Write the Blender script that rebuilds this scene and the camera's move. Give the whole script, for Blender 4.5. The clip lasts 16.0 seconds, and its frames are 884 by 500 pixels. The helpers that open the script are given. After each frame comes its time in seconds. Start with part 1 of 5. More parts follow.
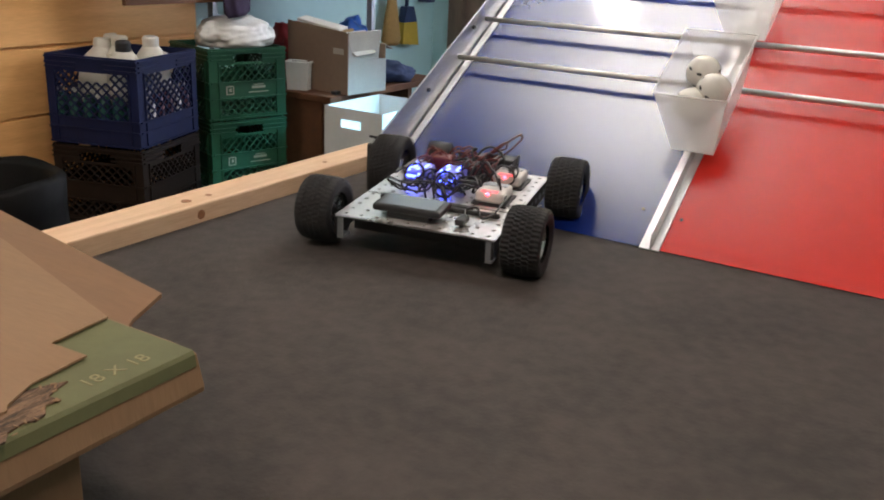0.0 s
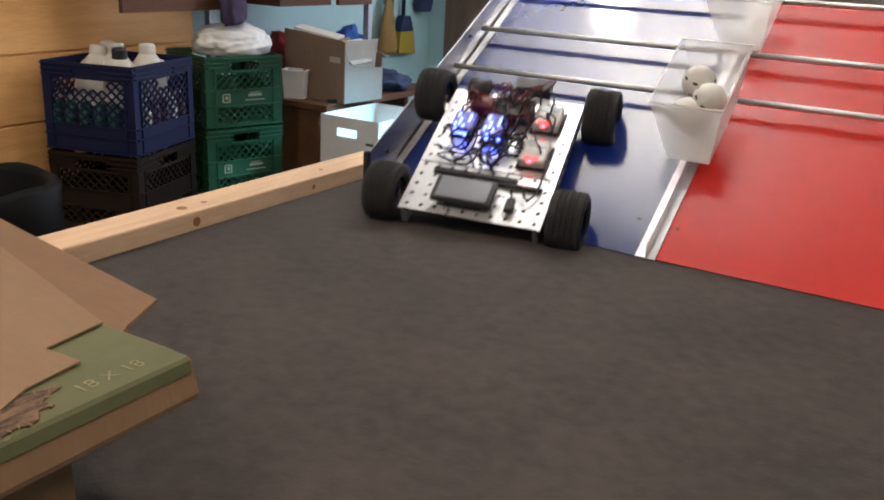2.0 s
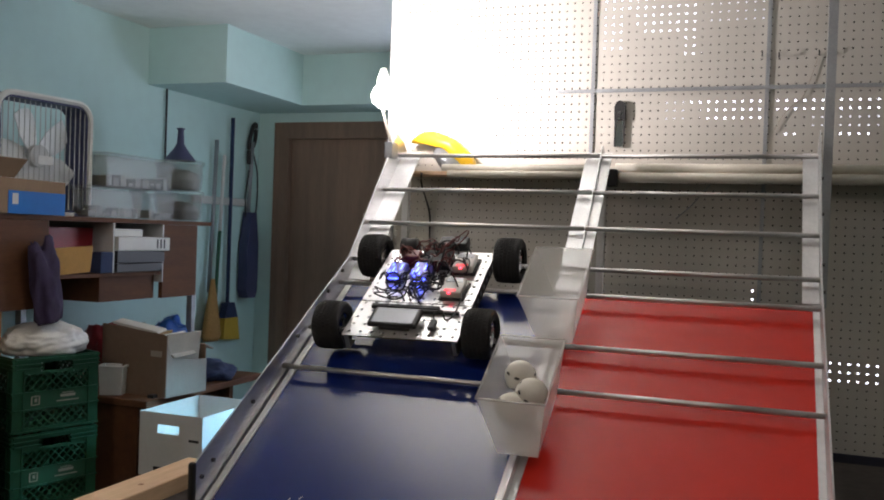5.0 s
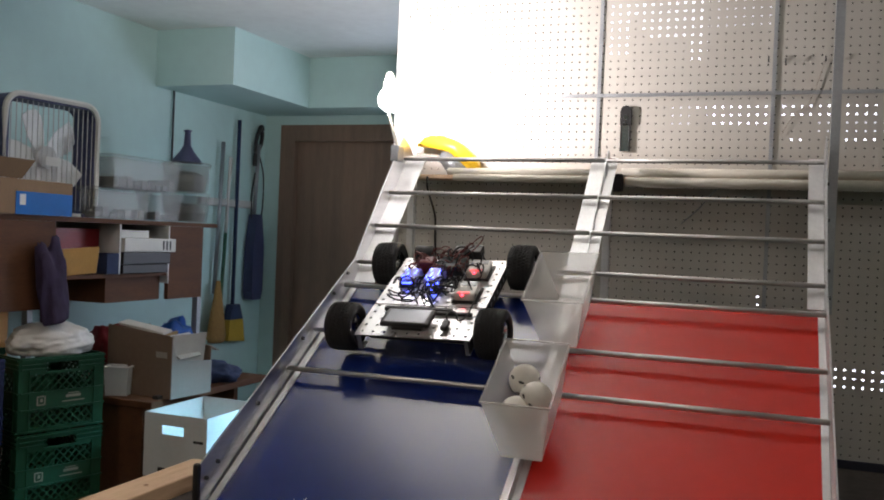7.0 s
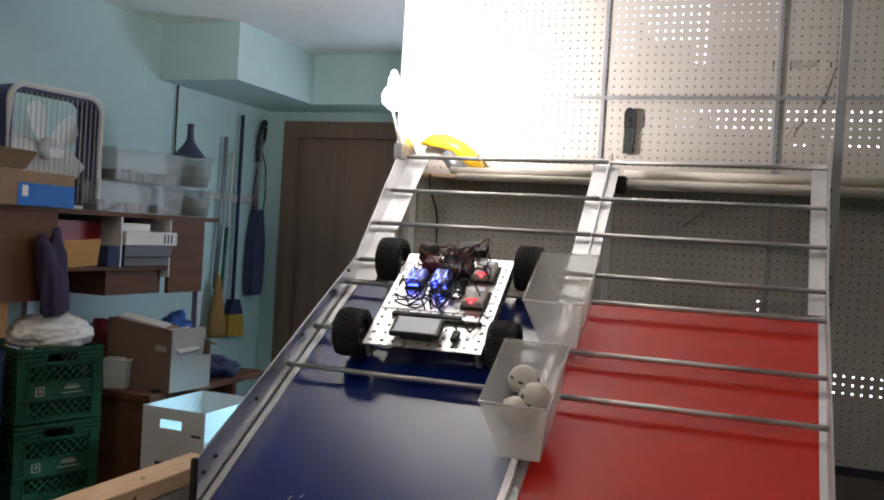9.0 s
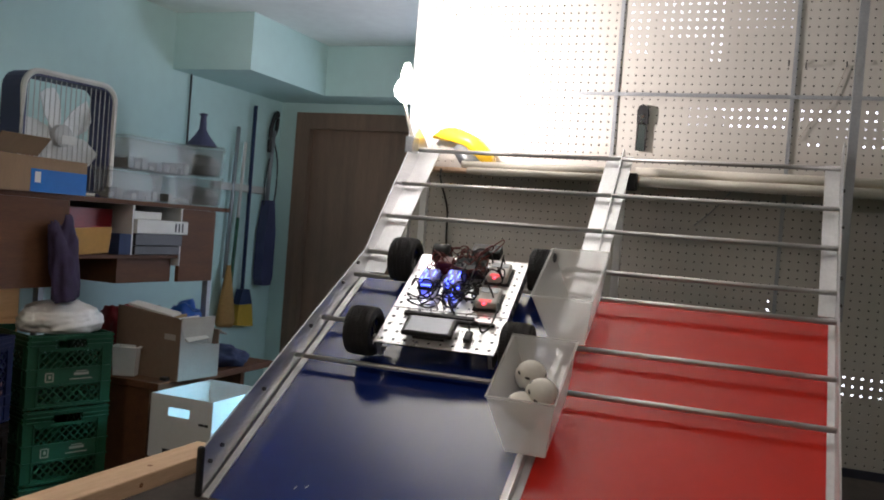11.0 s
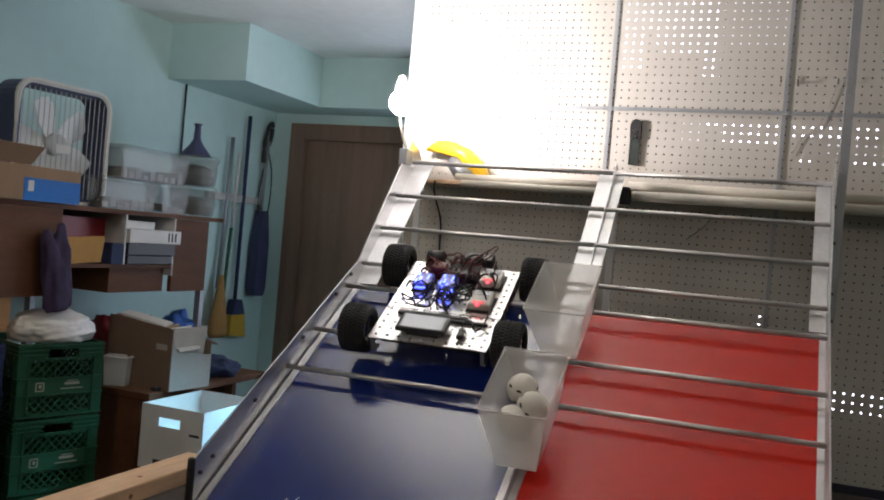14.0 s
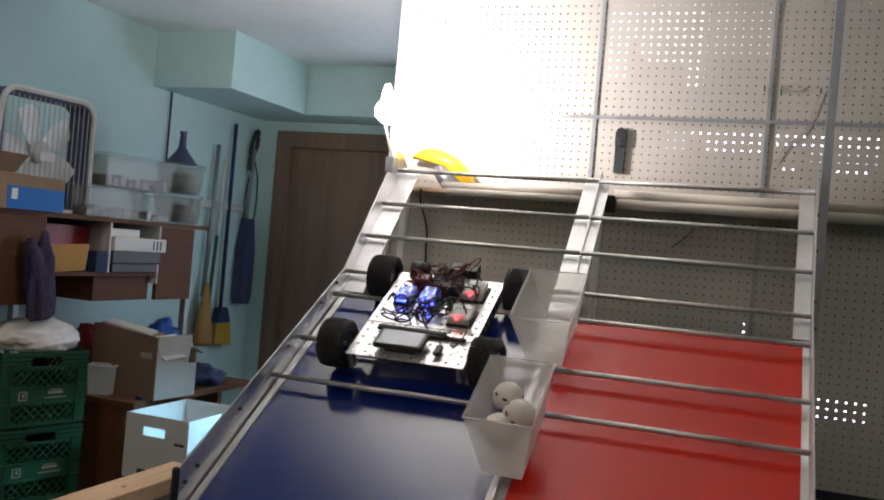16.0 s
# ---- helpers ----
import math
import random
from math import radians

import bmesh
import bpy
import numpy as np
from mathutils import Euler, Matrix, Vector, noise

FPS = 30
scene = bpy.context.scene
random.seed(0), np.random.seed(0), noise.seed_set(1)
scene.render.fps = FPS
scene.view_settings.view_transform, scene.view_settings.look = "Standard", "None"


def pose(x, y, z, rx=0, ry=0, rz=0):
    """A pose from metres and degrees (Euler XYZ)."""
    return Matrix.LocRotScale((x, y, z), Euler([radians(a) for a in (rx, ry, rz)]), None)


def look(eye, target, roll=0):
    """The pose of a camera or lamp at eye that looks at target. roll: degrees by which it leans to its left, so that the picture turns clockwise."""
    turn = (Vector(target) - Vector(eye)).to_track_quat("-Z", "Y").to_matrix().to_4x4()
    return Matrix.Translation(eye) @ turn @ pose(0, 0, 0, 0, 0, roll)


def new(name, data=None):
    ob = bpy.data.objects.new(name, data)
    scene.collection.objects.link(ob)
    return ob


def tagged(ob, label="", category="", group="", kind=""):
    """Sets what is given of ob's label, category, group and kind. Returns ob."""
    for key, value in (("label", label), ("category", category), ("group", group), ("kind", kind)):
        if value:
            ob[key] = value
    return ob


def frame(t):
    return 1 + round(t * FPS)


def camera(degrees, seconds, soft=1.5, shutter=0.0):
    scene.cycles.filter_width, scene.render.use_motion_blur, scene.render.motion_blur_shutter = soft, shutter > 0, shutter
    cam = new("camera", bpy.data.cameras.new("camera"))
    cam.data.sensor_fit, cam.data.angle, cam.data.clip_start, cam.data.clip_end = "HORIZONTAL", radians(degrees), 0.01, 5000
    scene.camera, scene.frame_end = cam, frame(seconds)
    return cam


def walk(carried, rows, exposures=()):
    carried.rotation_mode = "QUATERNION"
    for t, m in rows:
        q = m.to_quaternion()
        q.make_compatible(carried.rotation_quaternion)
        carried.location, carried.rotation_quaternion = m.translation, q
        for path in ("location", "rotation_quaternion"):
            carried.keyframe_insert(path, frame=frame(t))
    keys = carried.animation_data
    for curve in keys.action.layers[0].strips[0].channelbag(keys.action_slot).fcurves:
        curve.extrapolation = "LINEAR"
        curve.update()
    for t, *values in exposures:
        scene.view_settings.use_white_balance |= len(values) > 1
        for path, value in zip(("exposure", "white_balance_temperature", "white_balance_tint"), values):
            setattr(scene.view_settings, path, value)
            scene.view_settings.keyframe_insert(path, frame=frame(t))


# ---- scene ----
cam = camera(52.8, 16.0, soft=1.9, shutter=0.85)


def eye_pose(x, y, z, yaw, pitch, roll):
    return pose(x, y, z, 0, 0, yaw) @ pose(0, 0, 0, 90 + pitch) @ pose(0, 0, 0, 0, 0, roll)


# seconds, place, yaw to the left, pitch up, roll
PATH = [
    (0, 1.123, -1.623, 0.552, 30.577, -19.156, 2.745),
    (0.5, 1.125, -1.622, 0.553, 30.532, -18.960, 3.002),
    (1, 1.122, -1.623, 0.553, 30.344, -18.773, 3.248),
    (1.5, 1.123, -1.624, 0.552, 30.256, -18.661, 3.185),
    (2, 1.122, -1.623, 0.549, 30.295, -18.539, 3.072),
    (2.5, 1.123, -1.626, 0.553, 30.384, -18.427, 2.945),
    (3, 1.123, -1.624, 0.552, 30.482, -18.420, 3.092),
    (3.5, 1.127, -1.619, 0.555, 29.797, -16.152, 4.659),
    (3.6, 1.139, -1.616, 0.570, 28.449, -13.892, 4.301),
    (3.8, 1.123, -1.601, 0.605, 26.578, -10.743, 3.338),
    (4, 1.124, -1.588, 0.606, 25.052, -6.960, 3.640),
    (4.2, 1.116, -1.611, 0.616, 23.026, -4.429, 3.334),
    (4.5, 1.108, -1.626, 0.624, 21.392, -2.649, 2.488),
    (5, 1.111, -1.629, 0.622, 19.894, -0.974, 1.993),
    (7.5, 1.112, -1.634, 0.623, 20.316, -0.797, 2.469),
    (8, 1.112, -1.632, 0.620, 20.298, -0.773, 2.682),
    (8.5, 1.112, -1.633, 0.623, 20.296, -0.697, 3.067),
    (9, 1.110, -1.634, 0.623, 20.267, -0.867, 3.433),
    (11.5, 1.111, -1.632, 0.623, 20.952, -1.333, 4.547),
    (12, 1.110, -1.632, 0.623, 20.893, -1.293, 4.368),
    (12.5, 1.112, -1.635, 0.624, 20.946, -1.138, 4.172),
    (13, 1.117, -1.638, 0.626, 21.041, -0.837, 4.153),
    (13.5, 1.114, -1.634, 0.625, 20.849, -0.701, 4.634),
    (14, 1.114, -1.635, 0.626, 20.546, -0.541, 4.960),
    (14.5, 1.116, -1.634, 0.626, 20.251, -0.359, 4.954),
    (15, 1.117, -1.635, 0.624, 19.974, -0.306, 4.759),
    (15.5, 1.116, -1.636, 0.627, 19.834, -0.212, 4.650),
    (16, 1.116, -1.636, 0.628, 19.727, 0.010, 4.935),
]
EXPOSURES = [(0, 1.02, 6500, 20), (3.4, 1.0, 6500, 20), (3.9, 0.68, 6500, 20), (4.5, 0.0, 6500, 20), (5.0, -0.09, 6500, 20), (16, -0.09, 6500, 20)]
walk(cam, [(row[0], eye_pose(*row[1:])) for row in PATH], EXPOSURES)

# ---- the plan, in metres: x along the ramp's foot, y up the ramp, z from the mat ----
A1, A2 = radians(33.4), radians(46.7)
S_KNEE, Q_PEAK = 0.871, 0.56
W_MID, W_ALL = 0.612, 1.215
FLOOR_Z, CEIL_Z = -0.80, 1.648
X_LEFT, Y_BACK, X_RIGHT, Y_FRONT = -1.95, 3.33, 3.3, -3.4
Y_PEG = 1.27


def on_low(x, s, n=0.0):
    return Vector((x, s * math.cos(A1) - n * math.sin(A1), s * math.sin(A1) + n * math.cos(A1)))


def on_high(x, q, n=0.0):
    k = on_low(x, S_KNEE)
    return k + Vector((0, q * math.cos(A2) - n * math.sin(A2), q * math.sin(A2) + n * math.cos(A2)))


# ---- world and lamps ----
world = bpy.data.worlds.new("world")
scene.world = world
world.use_nodes = True
world.node_tree.nodes["Background"].inputs[0].default_value = (0.05, 0.055, 0.06, 1)
world.node_tree.nodes["Background"].inputs[1].default_value = 0.3


def area_lamp(name, eye, target, size_x, size_y, watts, colour):
    data = bpy.data.lights.new(name, "AREA")
    data.shape, data.size, data.size_y, data.energy, data.color = "RECTANGLE", size_x, size_y, watts, colour
    ob = new(name, data)
    ob.matrix_world = look(eye, target)
    return ob


# cool fill lamp added at an unseen window; brightens the left wall
area_lamp("back_fill", (0.05, Y_BACK - 0.03, 0.72), (-1.0, 1.4, 0.3), 0.95, 0.95, 8.0, (0.62, 0.90, 1.0))
# added narrow cool lamp with no window at its place; brightens the file box
area_lamp("file_box_fill", (-0.02, 1.90, 0.72), (-0.93, 1.44, -0.26), 0.3, 0.3, 2.6, (0.30, 0.76, 1.0)).data.spread = radians(30)
area_lamp("tube_light_front", (1.3, -1.2, CEIL_Z - 0.075), (1.3, -1.19, 0), 1.15, 0.25, 7.0, (1.0, 0.81, 0.62))
area_lamp("tube_light_left", (-0.9, -1.3, CEIL_Z - 0.075), (-0.9, -1.29, 0), 0.25, 1.15, 9, (1.0, 0.78, 0.55))
bulb_data = bpy.data.lights.new("work_bulb", "SPOT")
bulb_data.spot_size, bulb_data.spot_blend = radians(174), 0.35
bulb_data.energy, bulb_data.color, bulb_data.shadow_soft_size = 69, (1.0, 0.95, 0.88), 0.04
bulb_lamp = new("work_bulb", bulb_data)
bulb_lamp.matrix_world = look((0.022, 0.865, 1.042), (0.222, 1.335, 1.842))


# ---- materials ----
def material(name, colour, rough=0.6, metal=0.0, vary=0.25, scale=8.0, bump=0.0, bump_scale=60.0, stretch=(1, 1, 1), alpha_mix=0.0,
             emit=None, emit_strength=0.0, spec=0.5, coat=0.0, second=None, rough_vary=0.1, span=0.18):
    """A surface with variation of colour and gloss at two scales, and fine relief."""
    m = bpy.data.materials.new(name)
    m.use_nodes = True
    nt = m.node_tree
    n, l = nt.nodes, nt.links
    b = n["Principled BSDF"]
    tc = n.new("ShaderNodeTexCoord")
    mp = n.new("ShaderNodeMapping")
    mp.inputs["Scale"].default_value = stretch
    l.new(tc.outputs["Object"], mp.inputs["Vector"])
    big, fine = n.new("ShaderNodeTexNoise"), n.new("ShaderNodeTexNoise")
    big.inputs["Scale"].default_value, big.inputs["Detail"].default_value = scale, 4
    fine.inputs["Scale"].default_value, fine.inputs["Detail"].default_value = scale * 9, 3
    l.new(mp.outputs[0], big.inputs["Vector"])
    l.new(mp.outputs[0], fine.inputs["Vector"])
    mix = n.new("ShaderNodeMix")
    mix.data_type = "FLOAT"
    mix.inputs[0].default_value = 0.4
    l.new(big.outputs[0], mix.inputs[2])
    l.new(fine.outputs[0], mix.inputs[3])
    ramp = n.new("ShaderNodeValToRGB")
    c = Vector(colour)
    d = Vector(second) if second else c * (1 + vary)
    ramp.color_ramp.elements[0].position, ramp.color_ramp.elements[1].position = 0.5 - span, 0.5 + span
    ramp.color_ramp.elements[0].color = (*(c * (1 - vary)), 1)
    ramp.color_ramp.elements[1].color = (*[min(v, 0.95) for v in d], 1)
    l.new(mix.outputs[0], ramp.inputs[0])
    l.new(ramp.outputs[0], b.inputs["Base Color"])
    rr = n.new("ShaderNodeMapRange")
    rr.inputs["To Min"].default_value, rr.inputs["To Max"].default_value = max(rough - rough_vary, 0.02), min(rough + rough_vary, 1)
    l.new(big.outputs[0], rr.inputs["Value"])
    l.new(rr.outputs[0], b.inputs["Roughness"])
    b.inputs["Metallic"].default_value = metal
    b.inputs["Specular IOR Level"].default_value = spec
    b.inputs["Coat Weight"].default_value = coat
    b.inputs["Coat Roughness"].default_value = 0.14
    if bump:
        bn, bt = n.new("ShaderNodeBump"), n.new("ShaderNodeTexNoise")
        bt.inputs["Scale"].default_value, bt.inputs["Detail"].default_value = bump_scale, 3
        l.new(mp.outputs[0], bt.inputs["Vector"])
        bn.inputs["Strength"].default_value, bn.inputs["Distance"].default_value = bump, 0.002
        l.new(bt.outputs[0], bn.inputs["Height"])
        l.new(bn.outputs[0], b.inputs["Normal"])
    if emit:
        b.inputs["Emission Color"].default_value = (*emit, 1)
        b.inputs["Emission Strength"].default_value = emit_strength
    if alpha_mix:
        tr, ms = n.new("ShaderNodeBsdfTransparent"), n.new("ShaderNodeMixShader")
        ms.inputs[0].default_value = alpha_mix
        l.new(b.outputs[0], ms.inputs[1])
        l.new(tr.outputs[0], ms.inputs[2])
        l.new(ms.outputs[0], n["Material Output"].inputs[0])
    return m


M = {}
M["wall"] = material("painted_wall", (0.50, 0.70, 0.68), 0.75, vary=0.05, scale=1.5, bump=0.15, bump_scale=120)
M["ceiling"] = material("ceiling_paint", (0.82, 0.88, 0.86), 0.9, vary=0.06, scale=2, bump=0.2, bump_scale=90)
M["floor"] = material("concrete_floor", (0.16, 0.15, 0.14), 0.7, vary=0.25, scale=3, bump=0.2)
M["mat"] = material("grey_rubber_mat", (0.050, 0.0440, 0.0393), 0.85, vary=0.30, scale=4.0, bump=0.5, bump_scale=140, spec=0.35, span=0.14, second=(0.068, 0.0575, 0.051))
M["blue"] = material("blue_plastic_sheet", (0.006, 0.021, 0.16), 0.15, spec=1.0, coat=0.55, vary=0.03, scale=3, rough_vary=0.03)
M["red"] = material("red_plastic_sheet", (0.58, 0.024, 0.014), 0.22, spec=0.42, vary=0.06, scale=3, rough_vary=0.05, bump=0.03, bump_scale=30)
M["alu"] = material("brushed_aluminium", (0.74, 0.74, 0.75), 0.36, metal=0.6, vary=0.1, scale=14, bump=0.05, bump_scale=200, stretch=(1, 0.1, 1))
M["rod"] = material("dull_metal_rod", (0.58, 0.57, 0.56), 0.42, metal=0.85, vary=0.12, scale=20)
M["black"] = material("black_plastic", (0.014, 0.014, 0.015), 0.5, vary=0.3, scale=10)
M["rubber"] = material("tyre_rubber", (0.010, 0.010, 0.011), 0.68, vary=0.3, scale=25, bump=0.3, bump_scale=180)
M["chrome"] = material("chrome_rim", (0.75, 0.75, 0.76), 0.18, metal=1.0, vary=0.05, scale=10, rough_vary=0.05)
M["pine"] = material("pine_board", (0.62, 0.40, 0.24), 0.6, vary=0.14, scale=5, stretch=(9, 0.6, 9), bump=0.2, bump_scale=60, second=(0.74, 0.53, 0.35))
M["knot"] = material("pine_knot", (0.25, 0.10, 0.035), 0.6, vary=0.3, scale=40)
M["peg"] = material("pegboard_white", (0.47, 0.45, 0.41), 0.6, vary=0.06, scale=3, bump=0.1)
M["card"] = material("brown_cardboard", (0.25, 0.155, 0.083), 0.8, vary=0.1, scale=5, bump=0.25, bump_scale=45, stretch=(1, 5, 1))
# the same cardboard, darkened in its colour for the shaded back flap
M["card_shaded"] = material("shaded_cardboard", (0.20, 0.115, 0.06), 0.85, vary=0.1, scale=5, bump=0.25, bump_scale=45, stretch=(1, 5, 1))
M["card_dark"] = material("cardboard_edge", (0.13, 0.080, 0.046), 0.85, vary=0.75, scale=26, bump=0.9, bump_scale=90, stretch=(5, 1, 1), span=0.10)
M["green_print"] = material("green_print_on_card", (0.116, 0.126, 0.055), 0.75, vary=0.12, scale=8, bump=0.15)
M["print"] = material("pale_print", (0.25, 0.235, 0.12), 0.8, vary=0.25, scale=60)
M["crate_blue"] = material("blue_crate_plastic", (0.006, 0.011, 0.050), 0.65, spec=0.22, vary=0.25, scale=10)
M["crate_green"] = material("green_crate_plastic", (0.007, 0.065, 0.030), 0.45, vary=0.25, scale=10)
M["crate_black"] = material("black_crate_plastic", (0.017, 0.011, 0.008), 0.7, spec=0.15, vary=0.3, scale=10)
M["white_plastic"] = material("white_jug_plastic", (0.58, 0.55, 0.48), 0.4, vary=0.08, scale=10)
M["bag"] = material("white_plastic_bag", (0.66, 0.65, 0.62), 0.4, vary=0.08, scale=12, bump=0.6, bump_scale=25)
M["black_bag"] = material("black_bin_liner", (0.004, 0.004, 0.004), 0.6, spec=0.12, vary=0.3, scale=12, bump=0.8, bump_scale=18)
M["oak"] = material("light_wood_front", (0.80, 0.41, 0.14), 0.6, spec=0.3, vary=0.14, scale=4, stretch=(6, 0.5, 6), second=(0.88, 0.50, 0.20))
M["walnut"] = material("brown_laminate", (0.105, 0.042, 0.018), 0.7, spec=0.3, vary=0.25, scale=5, stretch=(5, 0.6, 5))
M["door"] = material("brown_door", (0.21, 0.138, 0.096), 0.55, vary=0.2, scale=3, stretch=(7, 7, 0.5))
M["white_card"] = material("white_file_box", (0.60, 0.60, 0.58), 0.75, vary=0.05, scale=6)
M["grey_card"] = material("grey_brown_carton", (0.19, 0.125, 0.085), 0.8, vary=0.1, scale=5)
M["paper"] = material("paper", (0.68, 0.67, 0.63), 0.8, vary=0.06, scale=20)
M["manila"] = material("manila_card", (0.46, 0.24, 0.055), 0.75, vary=0.12, scale=12)
M["purple"] = material("dark_purple_cloth", (0.035, 0.022, 0.055), 0.9, vary=0.3, scale=25, bump=0.5)
M["blue_bag"] = material("blue_plastic_bag", (0.015, 0.10, 0.42), 0.35, vary=0.3, scale=15, bump=0.8, bump_scale=25)
M["navy"] = material("navy_cloth", (0.02, 0.035, 0.09), 0.85, vary=0.3, scale=20)
M["bright_blue"] = material("blue_printed_card", (0.003, 0.13, 0.43), 0.6, spec=0.25, vary=0.1, scale=10)
M["dark_red"] = material("red_binder", (0.26, 0.012, 0.016), 0.5, vary=0.2, scale=10)
M["grey_metal"] = material("grey_metal", (0.33, 0.35, 0.37), 0.45, metal=0.6, vary=0.12, scale=15)
M["fan_grey"] = material("fan_plastic", (0.52, 0.52, 0.50), 0.45, vary=0.06, scale=10)
M["fan_white"] = material("white_blade_plastic", (0.86, 0.87, 0.86), 0.4, vary=0.04, scale=10)
M["fan_blue"] = material("fan_side_plastic", (0.045, 0.05, 0.12), 0.5, vary=0.15, scale=10)
M["straw"] = material("broom_straw", (0.34, 0.19, 0.06), 0.9, vary=0.35, scale=60, stretch=(6, 6, 0.6), bump=0.8)
M["yellow"] = material("yellow_bristle", (0.45, 0.29, 0.03), 0.8, vary=0.3, scale=60, stretch=(6, 6, 0.6), bump=0.6)
M["yellow_plastic"] = material("yellow_tool_plastic", (0.75, 0.46, 0.02), 0.4, vary=0.1, scale=10)
M["green_stick"] = material("green_stick", (0.015, 0.09, 0.045), 0.5, vary=0.2, scale=10)
M["plate"] = material("bare_aluminium_plate", (0.80, 0.80, 0.80), 0.30, metal=0.72, vary=0.06, scale=18, bump=0.05)
M["controller"] = material("grey_controller_case", (0.58, 0.56, 0.53), 0.45, vary=0.08, scale=20)
M["wire_red"] = material("dark_red_wire", (0.12, 0.016, 0.013), 0.45, vary=0.2, scale=40)
M["wire_black"] = material("black_wire", (0.012, 0.012, 0.013), 0.42, vary=0.2, scale=40)
M["screen"] = material("phone_glass", (0.26, 0.27, 0.29), 0.15, metal=0.4, vary=0.04, scale=8, rough_vary=0.03)
M["blue_case"] = material("translucent_blue_case", (0.26, 0.27, 0.45), 0.35, vary=0.3, scale=40, emit=(0.02, 0.03, 0.55), emit_strength=0.12)
M["led_blue"] = material("blue_light", (0.05, 0.08, 0.9), 0.3, emit=(0.05, 0.09, 1.0), emit_strength=9.0)
# glowing colour for the red light that spills onto the controller cases
M["pink"] = material("red_glow_on_case", (0.45, 0.10, 0.10), 0.4, emit=(1.0, 0.08, 0.09), emit_strength=0.8)
M["led_red"] = material("red_light", (0.9, 0.05, 0.04), 0.3, emit=(1.0, 0.04, 0.06), emit_strength=8.0)
M["bulb"] = material("lit_bulb", (0.9, 0.9, 0.9), 0.3, emit=(1.0, 0.96, 0.9), emit_strength=55.0, alpha_mix=0.85)
M["tube_glow"] = material("lit_tube_cover", (0.9, 0.9, 0.9), 0.4, emit=(0.95, 0.98, 1.0), emit_strength=2.0)
M["daylight"] = material("daylit_glass", (0.5, 0.5, 0.55), 0.4, emit=(0.80, 0.84, 1.0), emit_strength=6.0)
M["dim_daylight"] = material("dim_daylit_glass", (0.4, 0.4, 0.42), 0.4, emit=(0.84, 0.87, 1.0), emit_strength=1.3)
# near-black: the shade behind the pegboard is put into this colour
M["behind_shade"] = material("shade_behind_board", (0.05, 0.047, 0.045), 0.85, vary=0.2, scale=3)
M["ball"] = material("white_practice_ball", (0.66, 0.64, 0.58), 0.5, vary=0.06, scale=15)
M["clear"] = material("frosted_clear_plastic", (0.88, 0.88, 0.87), 0.3, vary=0.03, scale=12, alpha_mix=0.71, rough_vary=0.05)
M["clear_bin"] = material("cloudy_storage_plastic", (0.40, 0.42, 0.38), 0.35, vary=0.10, scale=8, alpha_mix=0.76)
M["dark_blue_paint"] = material("dark_blue_base", (0.016, 0.018, 0.035), 0.6, vary=0.2, scale=5)
M["rail"] = material("dull_aluminium_rail", (0.60, 0.60, 0.61), 0.34, metal=0.95, vary=0.12, scale=14, bump=0.05, bump_scale=200, stretch=(1, 0.1, 1))
M["bolt"] = material("dark_bolt", (0.10, 0.10, 0.10), 0.4, metal=0.7, vary=0.2, scale=40)
M["pale_card"] = material("pale_carton_end", (0.27, 0.24, 0.215), 0.85, vary=0.08, scale=9)
M["dull_paper"] = material("yellowed_paper", (0.38, 0.34, 0.29), 0.85, vary=0.1, scale=15)
M["manila_dull"] = material("old_manila_card", (0.36, 0.24, 0.11), 0.8, vary=0.1, scale=15)
M["faint"] = material("packed_odds_and_ends", (0.20, 0.17, 0.14), 0.7, vary=0.3, scale=12, second=(0.30, 0.29, 0.28))
M["scuff"] = material("pale_scuff", (0.30, 0.33, 0.45), 0.7, vary=0.3, scale=60)
M["bottle_green"] = material("teal_bottle", (0.006, 0.085, 0.06), 0.35, vary=0.3, scale=14)
M["bottle_red"] = material("red_brown_bottle", (0.13, 0.035, 0.035), 0.35, vary=0.4, scale=14)


# ---- building helpers ----
def finish(bm, name, mat, parent=None, label="", smooth=False):
    bmesh.ops.recalc_face_normals(bm, faces=bm.faces)
    me = bpy.data.meshes.new(name)
    bm.to_mesh(me)
    bm.free()
    me.materials.append(mat)
    if smooth:
        me.polygons.foreach_set("use_smooth", [True] * len(me.polygons))
    ob = new(name, me)
    if parent:
        ob.parent = parent
    if label:
        ob["label"] = label
    return ob


def part(name, bm, mat, parent, label="", smooth=False):
    return finish(bm, name, mat, parent, label, smooth)


def thing(name, m, label, category, group="", kind=""):
    ob = new(name)
    ob.empty_display_size = 0.05
    ob.matrix_world = m
    return tagged(ob, label, category, group, kind)


def add_box(bm, lo, hi, m=None, bevel=0.0):
    lo, hi = Vector(lo), Vector(hi)
    mat4 = Matrix.LocRotScale((lo + hi) / 2, None, hi - lo)
    r = bmesh.ops.create_cube(bm, size=1.0, matrix=(m @ mat4) if m else mat4)
    if bevel:
        es = list({e for v in r["verts"] for e in v.link_edges})
        bmesh.ops.bevel(bm, geom=es, offset=bevel, segments=2, affect="EDGES", profile=0.5)
    return bm


def box(lo, hi, m=None, bevel=0.0):
    return add_box(bmesh.new(), lo, hi, m, bevel)


